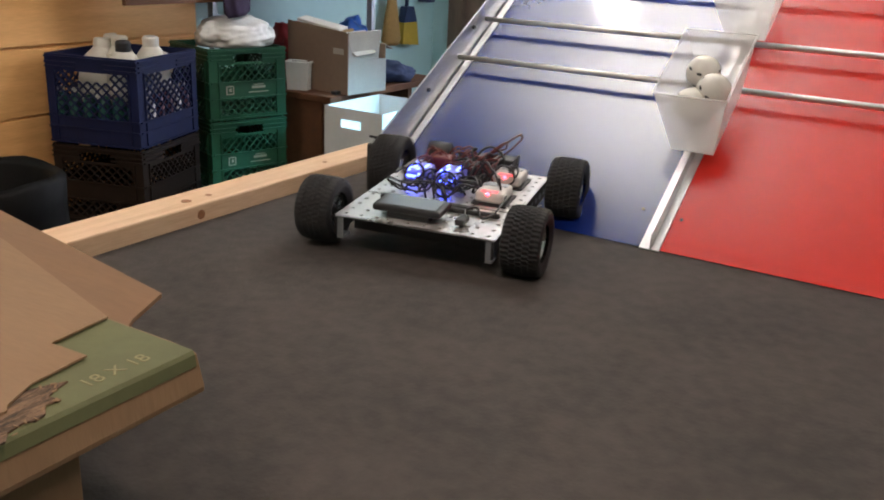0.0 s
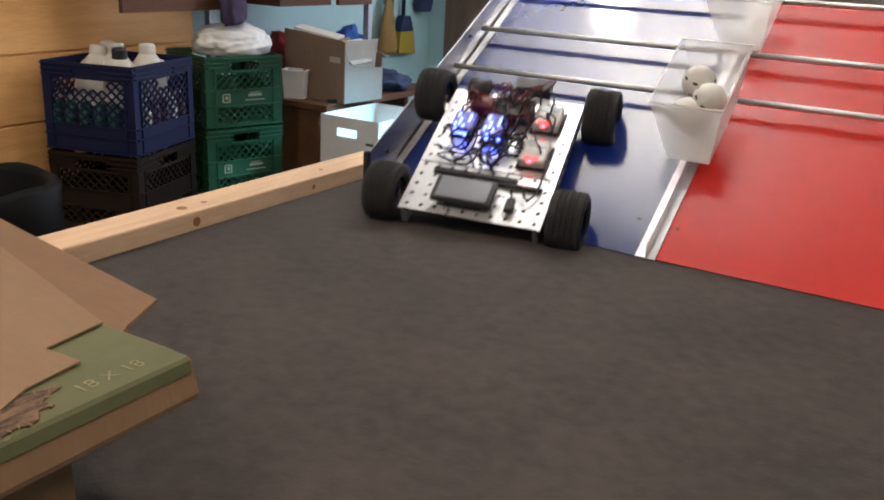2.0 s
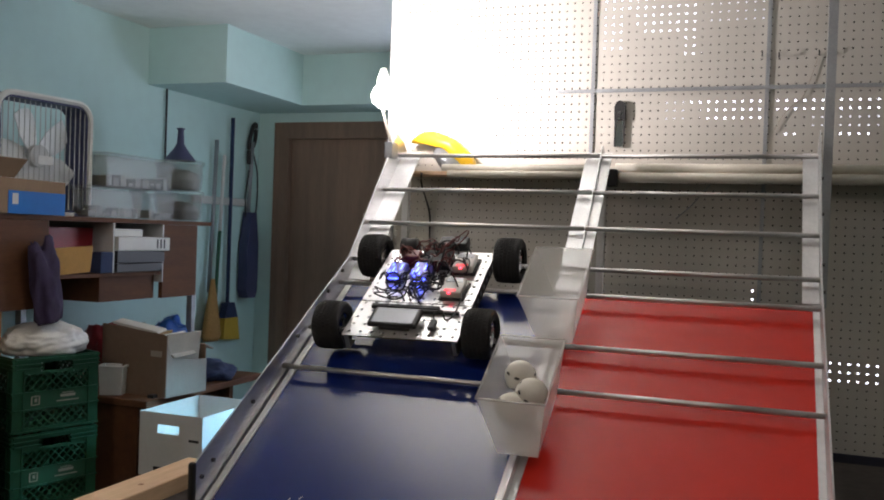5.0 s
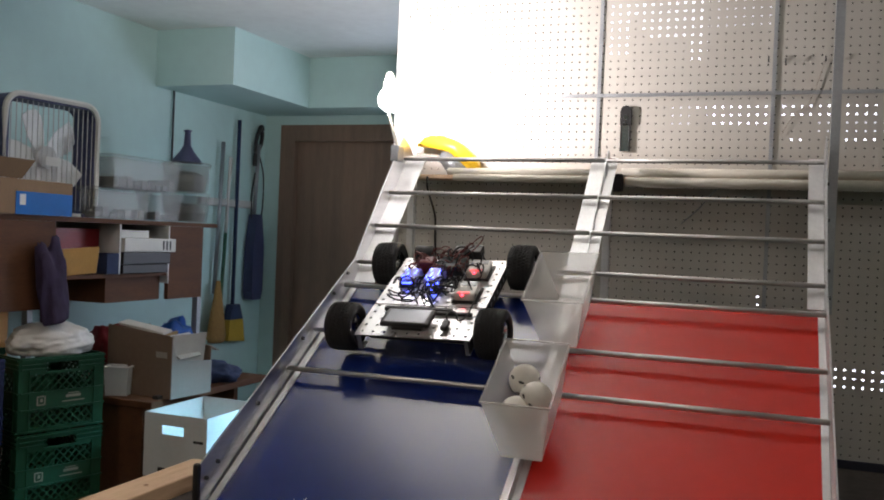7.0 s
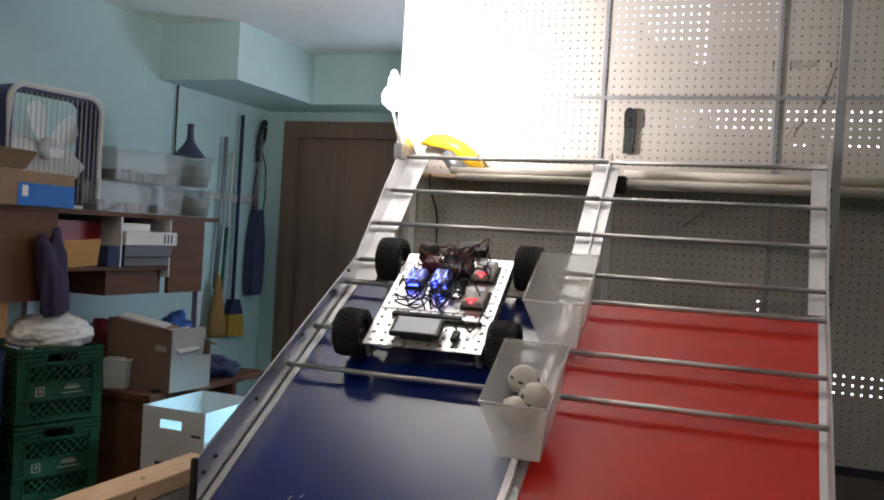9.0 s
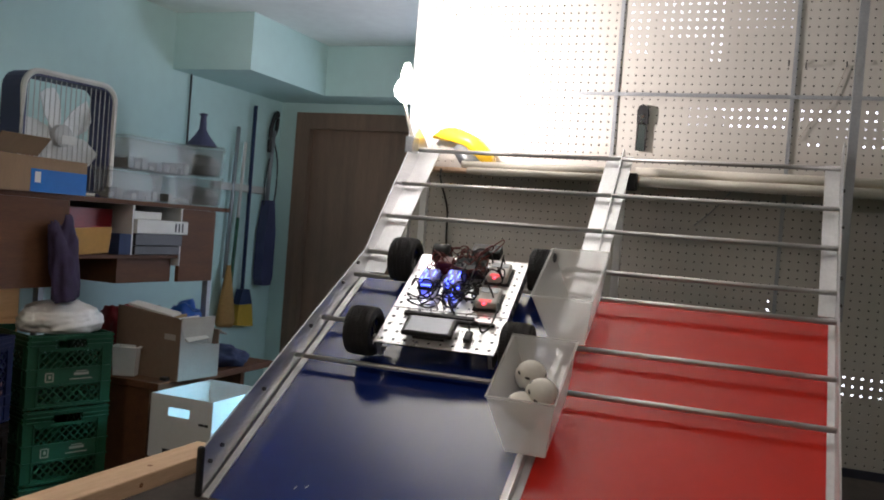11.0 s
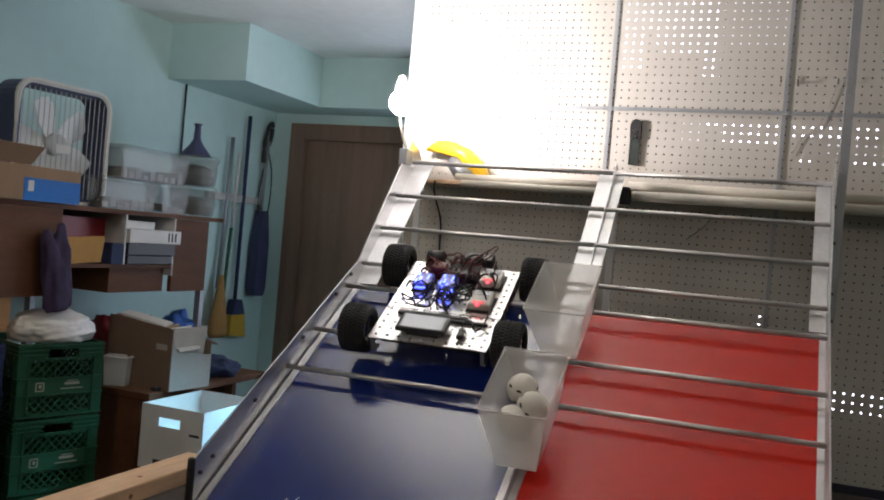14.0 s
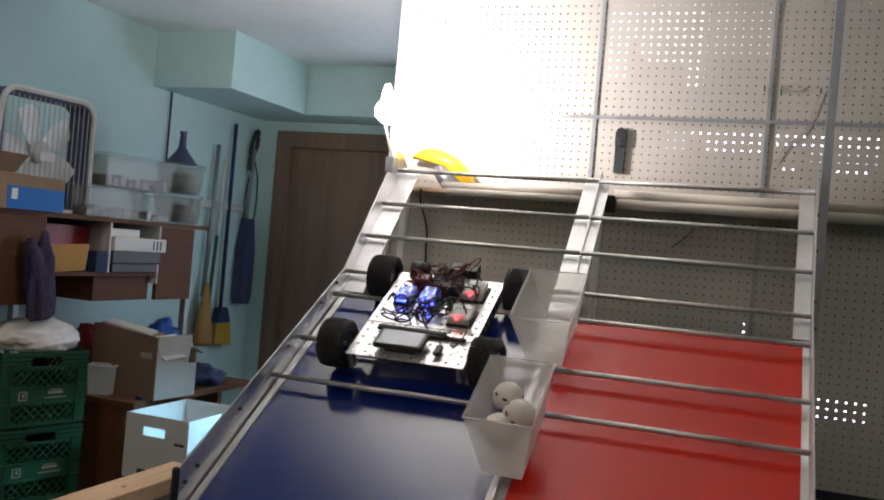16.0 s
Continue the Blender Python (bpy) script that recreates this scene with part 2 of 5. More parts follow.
def add_cyl(bm, a, b, r0, r1=None, seg=16, caps=True):
    a, b = Vector(a), Vector(b)
    d = b - a
    m = Matrix.Translation((a + b) / 2) @ d.to_track_quat("Z", "Y").to_matrix().to_4x4()
    bmesh.ops.create_cone(bm, cap_ends=caps, cap_tris=False, segments=seg, radius1=r0, radius2=r0 if r1 is None else r1, depth=d.length, matrix=m)
    return bm


def cyl(a, b, r0, r1=None, seg=16, caps=True):
    return add_cyl(bmesh.new(), a, b, r0, r1, seg, caps)


def add_sweep(bm, pts, r, seg=6, closed=False):
    """A round wire along points."""
    pts = [Vector(p) for p in pts]
    rings = []
    for i, p in enumerate(pts):
        d = (pts[min(i + 1, len(pts) - 1)] - pts[max(i - 1, 0)]).normalized()
        q = d.to_track_quat("Z", "Y")
        rings.append([bm.verts.new(p + q @ Vector((r * math.cos(2 * math.pi * k / seg), r * math.sin(2 * math.pi * k / seg), 0))) for k in range(seg)])
    for a, b in zip(rings, rings[1:]):
        for k in range(seg):
            bm.faces.new((a[k], a[(k + 1) % seg], b[(k + 1) % seg], b[k]))
    if not closed:
        bm.faces.new(rings[0])
        bm.faces.new(rings[-1][::-1])
    return bm


def arc_points(ctrl, steps=10):
    """A smooth line through control points."""
    c = [Vector(p) for p in ctrl]
    c = [2 * c[0] - c[1]] + c + [2 * c[-1] - c[-2]]
    out = []
    for i in range(1, len(c) - 2):
        for k in range(steps):
            t = k / steps
            a, b, e, f = c[i - 1], c[i], c[i + 1], c[i + 2]
            out.append(0.5 * ((2 * b) + (e - a) * t + (2 * a - 5 * b + 4 * e - f) * t * t + (3 * b - a - 3 * e + f) * t ** 3))
    return out + [c[-2]]


def add_prism(bm, outline, axis, lo, hi):
    """An outline in two axes drawn out along the third."""
    def at(p, v):
        u, w = p
        return {"x": (v, u, w), "y": (u, v, w), "z": (u, w, v)}[axis]
    a = [bm.verts.new(at(p, lo)) for p in outline]
    b = [bm.verts.new(at(p, hi)) for p in outline]
    bm.faces.new(a)
    bm.faces.new(b[::-1])
    for i in range(len(a)):
        j = (i + 1) % len(a)
        bm.faces.new((a[i], b[i], b[j], a[j]))
    return bm


def lathe(profile, seg=24, m=None):
    """A turned body; profile of (radius, z)."""
    bm = bmesh.new()
    rings = []
    for r, z in profile:
        if r < 1e-5:
            rings.append([bm.verts.new((0, 0, z))])
        else:
            rings.append([bm.verts.new((r * math.cos(2 * math.pi * k / seg), r * math.sin(2 * math.pi * k / seg), z)) for k in range(seg)])
    for a, b in zip(rings, rings[1:]):
        for k in range(seg):
            j = (k + 1) % seg
            if len(a) == 1 and len(b) == 1:
                continue
            if len(a) == 1:
                bm.faces.new((a[0], b[k], b[j]))
            elif len(b) == 1:
                bm.faces.new((a[k], a[j], b[0]))
            else:
                bm.faces.new((a[k], a[j], b[j], b[k]))
    if m:
        bm.transform(m)
    return bm


def perforated(nx, ny, pitch, r, thick, margin=0.0, seg=8):
    """A sheet in x and z with holes through it, its front at y = 0, centred in x, from z = 0."""
    verts, faces = [], []
    h = pitch / 2
    angles = [2 * math.pi * (k + 0.5) / seg for k in range(seg)]
    x0 = -nx * h
    for i in range(nx):
        for j in range(ny):
            cx, cz = x0 + (i + 0.5) * pitch, (j + 0.5) * pitch
            base = len(verts)
            for y in (0.0, thick):
                verts += [(cx + r * math.cos(a), y, cz + r * math.sin(a)) for a in angles]
            # outer square with eight points on its border, corners included
            out = [(h, h), (0, h), (-h, h), (-h, 0), (-h, -h), (0, -h), (h, -h), (h, 0)]
            ob0 = len(verts)
            for y in (0.0, thick):
                verts += [(cx + u, y, cz + w) for u, w in out]
            # inner points sit at 22.5, 67.5 ... degrees; join each to the border points either side
            for side, flip in ((0, False), (1, True)):
                inn = [base + side * 8 + k for k in range(8)]
                ou = [ob0 + side * 8 + k for k in range(8)]
                for k in range(8):
                    q = ou[k]
                    nxt = ou[(k + 1) % 8]
                    a = inn[(k + 1) % 8]
                    b = inn[(k + 2) % 8]
                    f1 = (q, nxt, a)
                    f2 = (nxt, b, a)
                    faces += [f1[::-1], f2[::-1]] if flip else [f1, f2]
            for k in range(8):
                a, b = base + k, base + (k + 1) % 8
                faces.append((a, b, b + 8, a + 8))
    me_bm = bmesh.new()
    vs = [me_bm.verts.new(v) for v in verts]
    for f in faces:
        me_bm.faces.new([vs[i] for i in f])
    bmesh.ops.remove_doubles(me_bm, verts=me_bm.verts, dist=0.0002)
    return me_bm


# ---- the room ----
def structure(name, bm, mat, label, category):
    return tagged(finish(bm, name, mat), label, category, kind="structure")


structure("floor", box((X_LEFT - 0.2, Y_FRONT - 0.2, FLOOR_Z - 0.1), (X_RIGHT + 0.2, Y_BACK + 0.2, FLOOR_Z)), M["floor"], "grey concrete workshop floor", "floor")
structure("ceiling", box((X_LEFT - 0.2, Y_FRONT - 0.2, CEIL_Z), (X_RIGHT + 0.2, Y_BACK + 0.2, CEIL_Z + 0.1)), M["ceiling"], "plain grey painted ceiling", "ceiling")
structure("wall_left", box((X_LEFT - 0.15, Y_FRONT - 0.2, FLOOR_Z), (X_LEFT, Y_BACK + 0.2, CEIL_Z)), M["wall"], "pale blue-white painted wall", "wall")
structure("wall_right", box((X_RIGHT, Y_FRONT - 0.2, FLOOR_Z), (X_RIGHT + 0.15, Y_BACK + 0.2, CEIL_Z)), M["wall"], "pale painted wall", "wall")
structure("wall_front", box((X_LEFT, Y_FRONT - 0.15, FLOOR_Z), (X_RIGHT, Y_FRONT, CEIL_Z)), M["wall"], "pale painted wall", "wall")
DOOR = (-1.80, -0.94, FLOOR_Z, 1.265)
bm = bmesh.new()
add_box(bm, (X_LEFT, Y_BACK, FLOOR_Z), (DOOR[0], Y_BACK + 0.12, CEIL_Z))
WIN = (-0.45, 0.55, 0.22, 1.22)
add_box(bm, (DOOR[1], Y_BACK, FLOOR_Z), (WIN[0], Y_BACK + 0.12, CEIL_Z))
add_box(bm, (WIN[1], Y_BACK, FLOOR_Z), (X_RIGHT, Y_BACK + 0.12, CEIL_Z))
add_box(bm, (WIN[0], Y_BACK, FLOOR_Z), (WIN[1], Y_BACK + 0.12, WIN[2]))
add_box(bm, (WIN[0], Y_BACK, WIN[3]), (WIN[1], Y_BACK + 0.12, CEIL_Z))
add_box(bm, (DOOR[0], Y_BACK, DOOR[3]), (DOOR[1], Y_BACK + 0.12, CEIL_Z))
structure("wall_back", bm, M["wall"], "pale blue-white painted wall with a doorway", "wall")
# unseen window, added as the source for the cool fill lamp
window_b = thing("window_2", pose(0, Y_BACK, 0), "unseen daylit window added in the back wall to go with a fill lamp", "window", kind="structure")
part("glass", box((WIN[0], 0.06, WIN[2]), (WIN[1], 0.068, WIN[3])), M["daylight"], window_b)
part("mullion", box(((WIN[0] + WIN[1]) / 2 - 0.02, 0.03, WIN[2]), ((WIN[0] + WIN[1]) / 2 + 0.02, 0.058, WIN[3])), M["white_plastic"], window_b)
soffit = bmesh.new()
add_box(soffit, (X_LEFT, 2.23, 1.355), (-1.475, 3.015, CEIL_Z))
add_box(soffit, (X_LEFT, 3.015, 1.355), (0.0, Y_BACK, CEIL_Z))
structure("soffit", soffit, M["wall"], "boxed-in painted ceiling soffit", "soffit")
door = tagged(finish(box((DOOR[0] + 0.07, Y_BACK + 0.03, FLOOR_Z + 0.005), (DOOR[1] - 0.07, Y_BACK + 0.075, DOOR[3] - 0.07), bevel=0.003), "door_1", M["door"]), "closed dark brown flush wooden door", "door", kind="structure")
bm = bmesh.new()
add_box(bm, (DOOR[0] - 0.03, Y_BACK - 0.018, FLOOR_Z), (DOOR[0] + 0.07, Y_BACK + 0.10, DOOR[3] + 0.03))
add_box(bm, (DOOR[1] - 0.07, Y_BACK - 0.018, FLOOR_Z), (DOOR[1] + 0.03, Y_BACK + 0.10, DOOR[3] + 0.03))
add_box(bm, (DOOR[0] + 0.07, Y_BACK - 0.018, DOOR[3] - 0.07), (DOOR[1] - 0.07, Y_BACK + 0.10, DOOR[3] + 0.03))
part("door_frame", bm, M["door"], door)
part("door_handle", lathe([(0, 0), (0.012, 0), (0.012, 0.03), (0.027, 0.04), (0.027, 0.06), (0, 0.068)], 16, pose(DOOR[1] - 0.13, Y_BACK + 0.03, 0.25, 90)), M["chrome"], door, "round metal door knob", True)


def ceiling_fixture(x, y, along_y):
    t = thing("ceiling_light", pose(x, y, CEIL_Z, 0, 0, 90 if along_y else 0), "long fluorescent ceiling light with white cover", "ceiling light", "ceiling lights")
    bm = box((-0.62, -0.15, -0.03), (0.62, 0.15, 0), bevel=0.005)
    part("housing", bm, M["white_plastic"], t)
    part("cover", box((-0.6, -0.13, -0.055), (0.6, 0.13, -0.03), bevel=0.012), M["tube_glow"], t, "glowing ribbed diffuser")


ceiling_fixture(1.3, -1.2, False)
ceiling_fixture(-0.9, -1.3, True)

# ---- raised platform with its rubber mat ----
platform = thing("platform", pose(0, 0, 0), "raised timber field platform covered with dark grey rubber matting", "platform")
part("mat", box((-0.15, -2.5, -0.015), (2.3, 1.2, 0.0)), M["mat"], platform, "dark grey scuffed rubber mat")
part("deck", box((-0.27, -2.5, -0.036), (2.3, 1.2, -0.0155)), M["pine"], platform, "plywood deck")
for x in (-0.22, 1.0, 2.2):
    for y in (-2.3, -0.6, 1.1):
        part("leg", box((x - 0.045, y - 0.045, FLOOR_Z), (x + 0.045, y + 0.045, -0.0365)), M["pine"], platform)
board = thing("edge_board", pose(-0.195, 0, 0), "pale pine two-by-four with knots along the mat's edge", "lumber")
part("timber", box((-0.045, -1.6, -0.015), (0.045, 0.27, 0.038), bevel=0.004), M["pine"], board)

# ---- the two-lane ramp ----
ramp_thing = thing("climbing_ramp", pose(0, 0, 0), "two-lane climbing ramp of blue and red sheets, aluminium frame", "ramp")


def slope_prism(pts, x0, x1):
    bm = bmesh.new()
    return add_prism(bm, pts, "x", x0, x1)


def yz(v):
    return (v.y, v.z)


def sheet(name, x0, x1, mat, label):
    pts = [yz(on_low(0, 0.004, 0)), yz(on_low(0, S_KNEE, 0)), yz(on_low(0, S_KNEE, -0.006)), yz(on_low(0, 0.010, -0.006))]
    part(name, slope_prism(pts, x0, x1), mat, ramp_thing, label)


sheet("blue_sheet", -0.028, W_MID + 0.02, M["blue"], "glossy dark blue plastic sheet")
sheet("red_sheet", W_MID + 0.024, W_ALL + 0.026, M["red"], "satin red plastic sheet")


def flange(name, x, t, top, cut_foot=True):
    """An upright web along both slopes, square-cut at the foot."""
    foot_top = Vector((0, 0.0, top * 1.12 / math.cos(A1)))
    pts = [(0.0, 0.0), (0.0, foot_top.z), yz(on_low(0, S_KNEE + 0.041, top * 0.7)), yz(on_high(0, Q_PEAK + 0.01, top)), yz(on_high(0, Q_PEAK + 0.03, top - 0.06)), yz(on_high(0, Q_PEAK + 0.03, -0.03)),
           yz(on_high(0, 0.0, -0.03)), (0.045, 0.0)]
    part(name, slope_prism(pts, x, x + t), M["rail"], ramp_thing, "brushed aluminium side rail")


def strip_low(x0, x1, n0=0.0005, n1=0.0035):
    part("rail_strip", slope_prism([yz(on_low(0, 0.0, n0)), yz(on_low(0, 0.0, n1)), yz(on_low(0, S_KNEE, n1)), yz(on_low(0, S_KNEE, n0))], x0, x1), M["alu"], ramp_thing)


def strip_high(x0, x1):
    part("rail_strip", slope_prism([yz(on_high(0, 0.003, 0.0)), yz(on_high(0, 0.003, 0.004)), yz(on_high(0, Q_PEAK, 0.004)), yz(on_high(0, Q_PEAK, 0.0))], x0, x1), M["alu"], ramp_thing)


flange("side_rail", -0.034, 0.004, 0.08)
flange("side_rail", W_ALL + 0.028, 0.004, 0.08)
flange("middle_rail", W_MID + 0.0205, 0.003, 0.026)
strip_low(-0.026, -0.008)
strip_low(W_MID, W_MID + 0.020)
strip_low(W_MID + 0.024, W_MID + 0.040)
strip_low(W_ALL + 0.012, W_ALL + 0.027)
strip_high(-0.030, 0.036)
strip_high(W_MID - 0.026, W_MID + 0.020)
strip_high(W_MID + 0.024, W_MID + 0.052)
strip_high(W_ALL - 0.012, W_ALL + 0.027)
# black edge guard on the rail's cut foot
part("edge_guard", box((-0.042, -0.011, 0.0), (-0.026, 0.004, 0.112), bevel=0.006), M["black"], ramp_thing, "black rubber edge guard")
for s in (0.457, 0.616, 0.823):
    for x0, x1 in ((-0.030, W_MID + 0.020), (W_MID + 0.024, W_ALL + 0.028)):
        part("rod", cyl(on_low(x0, s, 0.028), on_low(x1, s, 0.028), 0.0065, seg=14), M["rod"], ramp_thing, smooth=True)
for q in (0.068, 0.22, 0.367, 0.528):
    for x0, x1 in ((-0.030, W_MID + 0.020), (W_MID + 0.024, W_ALL + 0.028)):
        part("rod", cyl(on_high(x0, q, 0.02), on_high(x1, q, 0.02), 0.0065, seg=14), M["rod"], ramp_thing, smooth=True)
# bolts along the rails
for s in (0.06, 0.11, 0.30, 0.55, 0.75, 0.85):
    p = on_low(-0.030, s, 0.05)
    part("bolt", cyl(p, p + Vector((0.006, 0, 0)), 0.005, seg=8), M["bolt"], ramp_thing)
for q in (0.03, 0.12, 0.30, 0.44):
    p = on_high(W_ALL + 0.032, q, 0.02)
    part("bolt", cyl(p, p + Vector((0.008, 0, 0)), 0.005, seg=8), M["bolt"], ramp_thing)
# back legs of the frame and uprights above the peak
for x in (-0.034, W_MID + 0.01, W_ALL + 0.012):
    top = on_high(x, Q_PEAK, -0.032)
    part("back_leg", box((x, top.y - 0.01, 0.0), (x + 0.022, top.y + 0.012, top.z)), M["alu"], ramp_thing)
for x in (W_ALL + 0.043,):
    part("upright", box((x, 1.125, 0.45), (x + 0.025, 1.148, CEIL_Z - 0.03)), M["grey_metal"], ramp_thing, "tall aluminium upright")

# ---- pegboard partition with daylight behind ----
peg = thing("pegboard_partition", pose(0, Y_PEG, 0), "off-white pegboard partition with daylight behind some of its holes", "pegboard")
PITCH = 0.0254
nx, nz = 67, 64
bm = perforated(nx, nz, PITCH, 0.0031, 0.005)
bm.transform(Matrix.Translation((-0.1254 + nx * PITCH / 2, 0.0, 0.012)))
part("board", bm, M["peg"], peg, "perforated off-white hardboard")
for x in (0.566, 1.10):
    part("batten", box((x - 0.006, -0.006, 0.012), (x + 0.006, -0.0005, 1.637)), M["grey_metal"], peg, "grey metal joint strip")
part("batten", box((-0.125, -0.0095, 1.10), (1.57, -0.0062, 1.112)), M["grey_metal"], peg, "grey metal joint strip")
part("edge_post", box((-0.148, -0.02, FLOOR_Z), (-0.1259, 0.03, CEIL_Z - 0.004)), M["alu"], peg, "white metal edge post")
part("base_panel", box((-0.125, -0.004, FLOOR_Z), (1.577, 0.02, 0.011)), M["dark_blue_paint"], peg, "dark blue base panel")
# added sheet that keeps the glow behind from showing through the lower holes
part("daylight_blocker", box((-0.124, 0.03, FLOOR_Z), (0.93, 0.045, 0.87)), M["behind_shade"], peg, "dark sheet added to block daylight behind the pegboard's lower holes")
side = box((1.60, Y_PEG, FLOOR_Z), (X_RIGHT, Y_PEG + 0.05, CEIL_Z))
structure("wall_partition", side, M["peg"], "pale board partition wall", "wall")
window = thing("window_1", pose(0, 1.95, 0), "dim back window with panes of daylight", "window", kind="structure")
# dark sheet behind the panes, added so that the other holes stay dark
part("window_wall", box((-0.08, 0.02, FLOOR_Z), (2.4, 0.06, CEIL_Z)), M["behind_shade"], window)


def pane(x0, x1, z0, z1, glow="daylight"):
    """A pane at the back wall seen past the board, given by its extent on the board."""
    k = (1.95 + 1.63) / (Y_PEG + 1.63)
    f = lambda v, e: e + (v - e) * k
    part("pane", box((f(x0, 1.112), 0.008, f(z0, 0.623)), (f(x1, 1.112), 0.018, f(z1, 0.623))), M[glow], window)


for a in ((0.580, 0.650, 1.235, 1.49), (0.660, 0.850, 1.360, 1.49), (0.685, 0.850, 1.309, 1.359), (0.710, 0.850, 1.284, 1.308), (0.851, 0.900, 1.210, 1.49),
          (0.905, 1.085, 1.000, 1.085), (0.865, 0.904, 1.048, 1.080), (1.125, 1.45, 1.038, 1.085), (1.14, 1.20, 0.955, 0.985), (1.28, 1.40, 0.955, 0.985),
          (1.30, 1.45, 0.22, 0.285), (0.731, 0.738, 0.70, 0.84), (1.065, 1.085, 0.43, 0.50)):
    pane(*a)
pane(0.905, 1.085, 1.310, 1.49, "dim_daylight")
pane(1.23, 1.45, 0.99, 1.036, "dim_daylight")
pane(0.80, 0.863, 1.00, 1.085, "dim_daylight")

# ---- cartons by the camera ----
def foreground_box():
    t = thing("cardboard_box", pose(0.582, -1.116, 0), "brown cardboard carton with green printed flap and torn cardboard on top", "carton")
    part("body", box((-0.52, -0.55, 0.0), (-0.03, -0.11, 0.16), bevel=0.002), M["card"], t)
    bm = bmesh.new()
    rings = [[bm.verts.new(p) for p in ((-0.55, -0.58, z), (x, -0.58, z), (x, y, z), (x - 0.03, y + 0.002, z), (-0.55, y, z))] for x, y, z in ((0.0, 0.0, 0.160), (0.001, 0.0, 0.165), (-0.004, -0.003, 0.197), (-0.006, -0.005, 0.2))]
    for a, b in zip(rings, rings[1:]):
        for k in range(5):
            bm.faces.new((a[k], a[(k + 1) % 5], b[(k + 1) % 5], b[k]))
    bm.faces.new(rings[0][::-1])
    bm.faces.new(rings[-1])
    part("flap", bm, M["card"], t, "overhanging cardboard flap")
    part("green_label", box((-0.13, -0.56, 0.2004), (-0.0062, -0.0052, 0.2009)), M["green_print"], t, "green printed panel with pale lettering")
    part("green_edge", add_prism(bmesh.new(), [(-0.0020, 0.1865), (-0.0036, 0.1975), (-0.0062, 0.2009), (-0.0052, 0.2011), (-0.0026, 0.1977), (-0.0010, 0.1867)], "y", -0.575, -0.006), M["green_print"], t)
    bm = bmesh.new()
    add_prism(bm, [(-0.62, -0.56), (-0.022, -0.56), (-0.024, -0.30), (-0.033, -0.165), (-0.040, -0.160), (-0.056, -0.128), (-0.063, -0.071), (-0.107, -0.073), (-0.115, -0.007), (-0.383, 0.066), (-0.62, 0.10)], "z", 0.2029, 0.2047)
    part("loose_sheet", bm, M["card"], t, "flat loose cardboard sheet")
    bm = bmesh.new()
    torn = [(0.0, -0.56), (0.001, -0.36), (0.002, -0.19), (-0.008, -0.181), (-0.011, -0.166), (-0.006, -0.160), (-0.009, -0.150), (-0.021, -0.141), (-0.019, -0.129), (-0.030, -0.132), (-0.036, -0.121), (-0.040, -0.107), (-0.046, -0.118), (-0.052, -0.135)]
    add_prism(bm, [(-0.62, -0.56)] + torn + [(-0.075, -0.15), (-0.62, -0.10)], "z", 0.2012, 0.2027)
    part("torn_sheet", bm, M["card_dark"], t, "torn cardboard edge")
    bm = bmesh.new()
    add_prism(bm, [(-0.62, -0.55), (-0.105, -0.55), (-0.108, -0.235), (-0.62, -0.14)], "z", 0.2050, 0.2068)
    part("loose_sheet", bm, M["card"], t)
    bm = bmesh.new()
    add_prism(bm, [(-0.66, 0.003), (-0.12, 0.003), (-0.159, 0.056), (-0.19, 0.123), (-0.66, 0.21)], "z", 0.163, 0.168)
    rf = random.Random(8)
    for (xa, ya), (xb, yb) in zip(torn[1:-1], torn[2:]):
        for k in range(1, 2):
            f = bmesh.new()
            add_box(f, (-0.0022, -0.0008, 0), (0.0022, 0.0008, 0.0006), pose(xa + (xb - xa) * rf.random(), ya + (yb - ya) * rf.random(), 0.2028, rf.uniform(-25, 25), rf.uniform(-25, 10), rf.uniform(0, 180)))
            part("torn_fibre", f, M["card"], t)
    # the flap's shade is put into its darker card colour
    part("back_flap", bm, M["card_shaded"], t, "open cardboard flap")
    return t


fore_box = foreground_box()
txt = bpy.data.curves.new("lettering", "FONT")
txt.body, txt.size, txt.extrude = "18 X 18", 0.0205, 0.0002
lettering = new("lettering", txt)
txt.materials.append(M["print"])
lettering.parent = fore_box
lettering.matrix_basis = pose(-0.021, -0.104, 0.2012, 0, 0, 90)
lettering["label"] = "pale printed size lettering"

# ---- rubbish bin ----
bin_thing = thing("rubbish_bin", pose(-1.02, -0.36, FLOOR_Z), "black rubbish bin with a black liner", "bin")
part("body", lathe([(0, 0), (0.17, 0), (0.2, 0.68), (0.215, 0.70), (0.215, 0.72), (0.195, 0.72), (0.165, 0.03), (0, 0.03)], 32), M["black"], bin_thing, smooth=True)
bm = lathe([(0.223, 0.55), (0.221, 0.66), (0.222, 0.728), (0.205, 0.742), (0.186, 0.72), (0.17, 0.4), (0.1, 0.33), (0, 0.31)], 40)
for v in bm.verts:
    k = noise.noise(v.co * 14) * 0.012
    v.co += Vector((v.co.x * k * 3, v.co.y * k * 3, k))
part("liner", bm, M["black_bag"], bin_thing, "crumpled black liner", True)


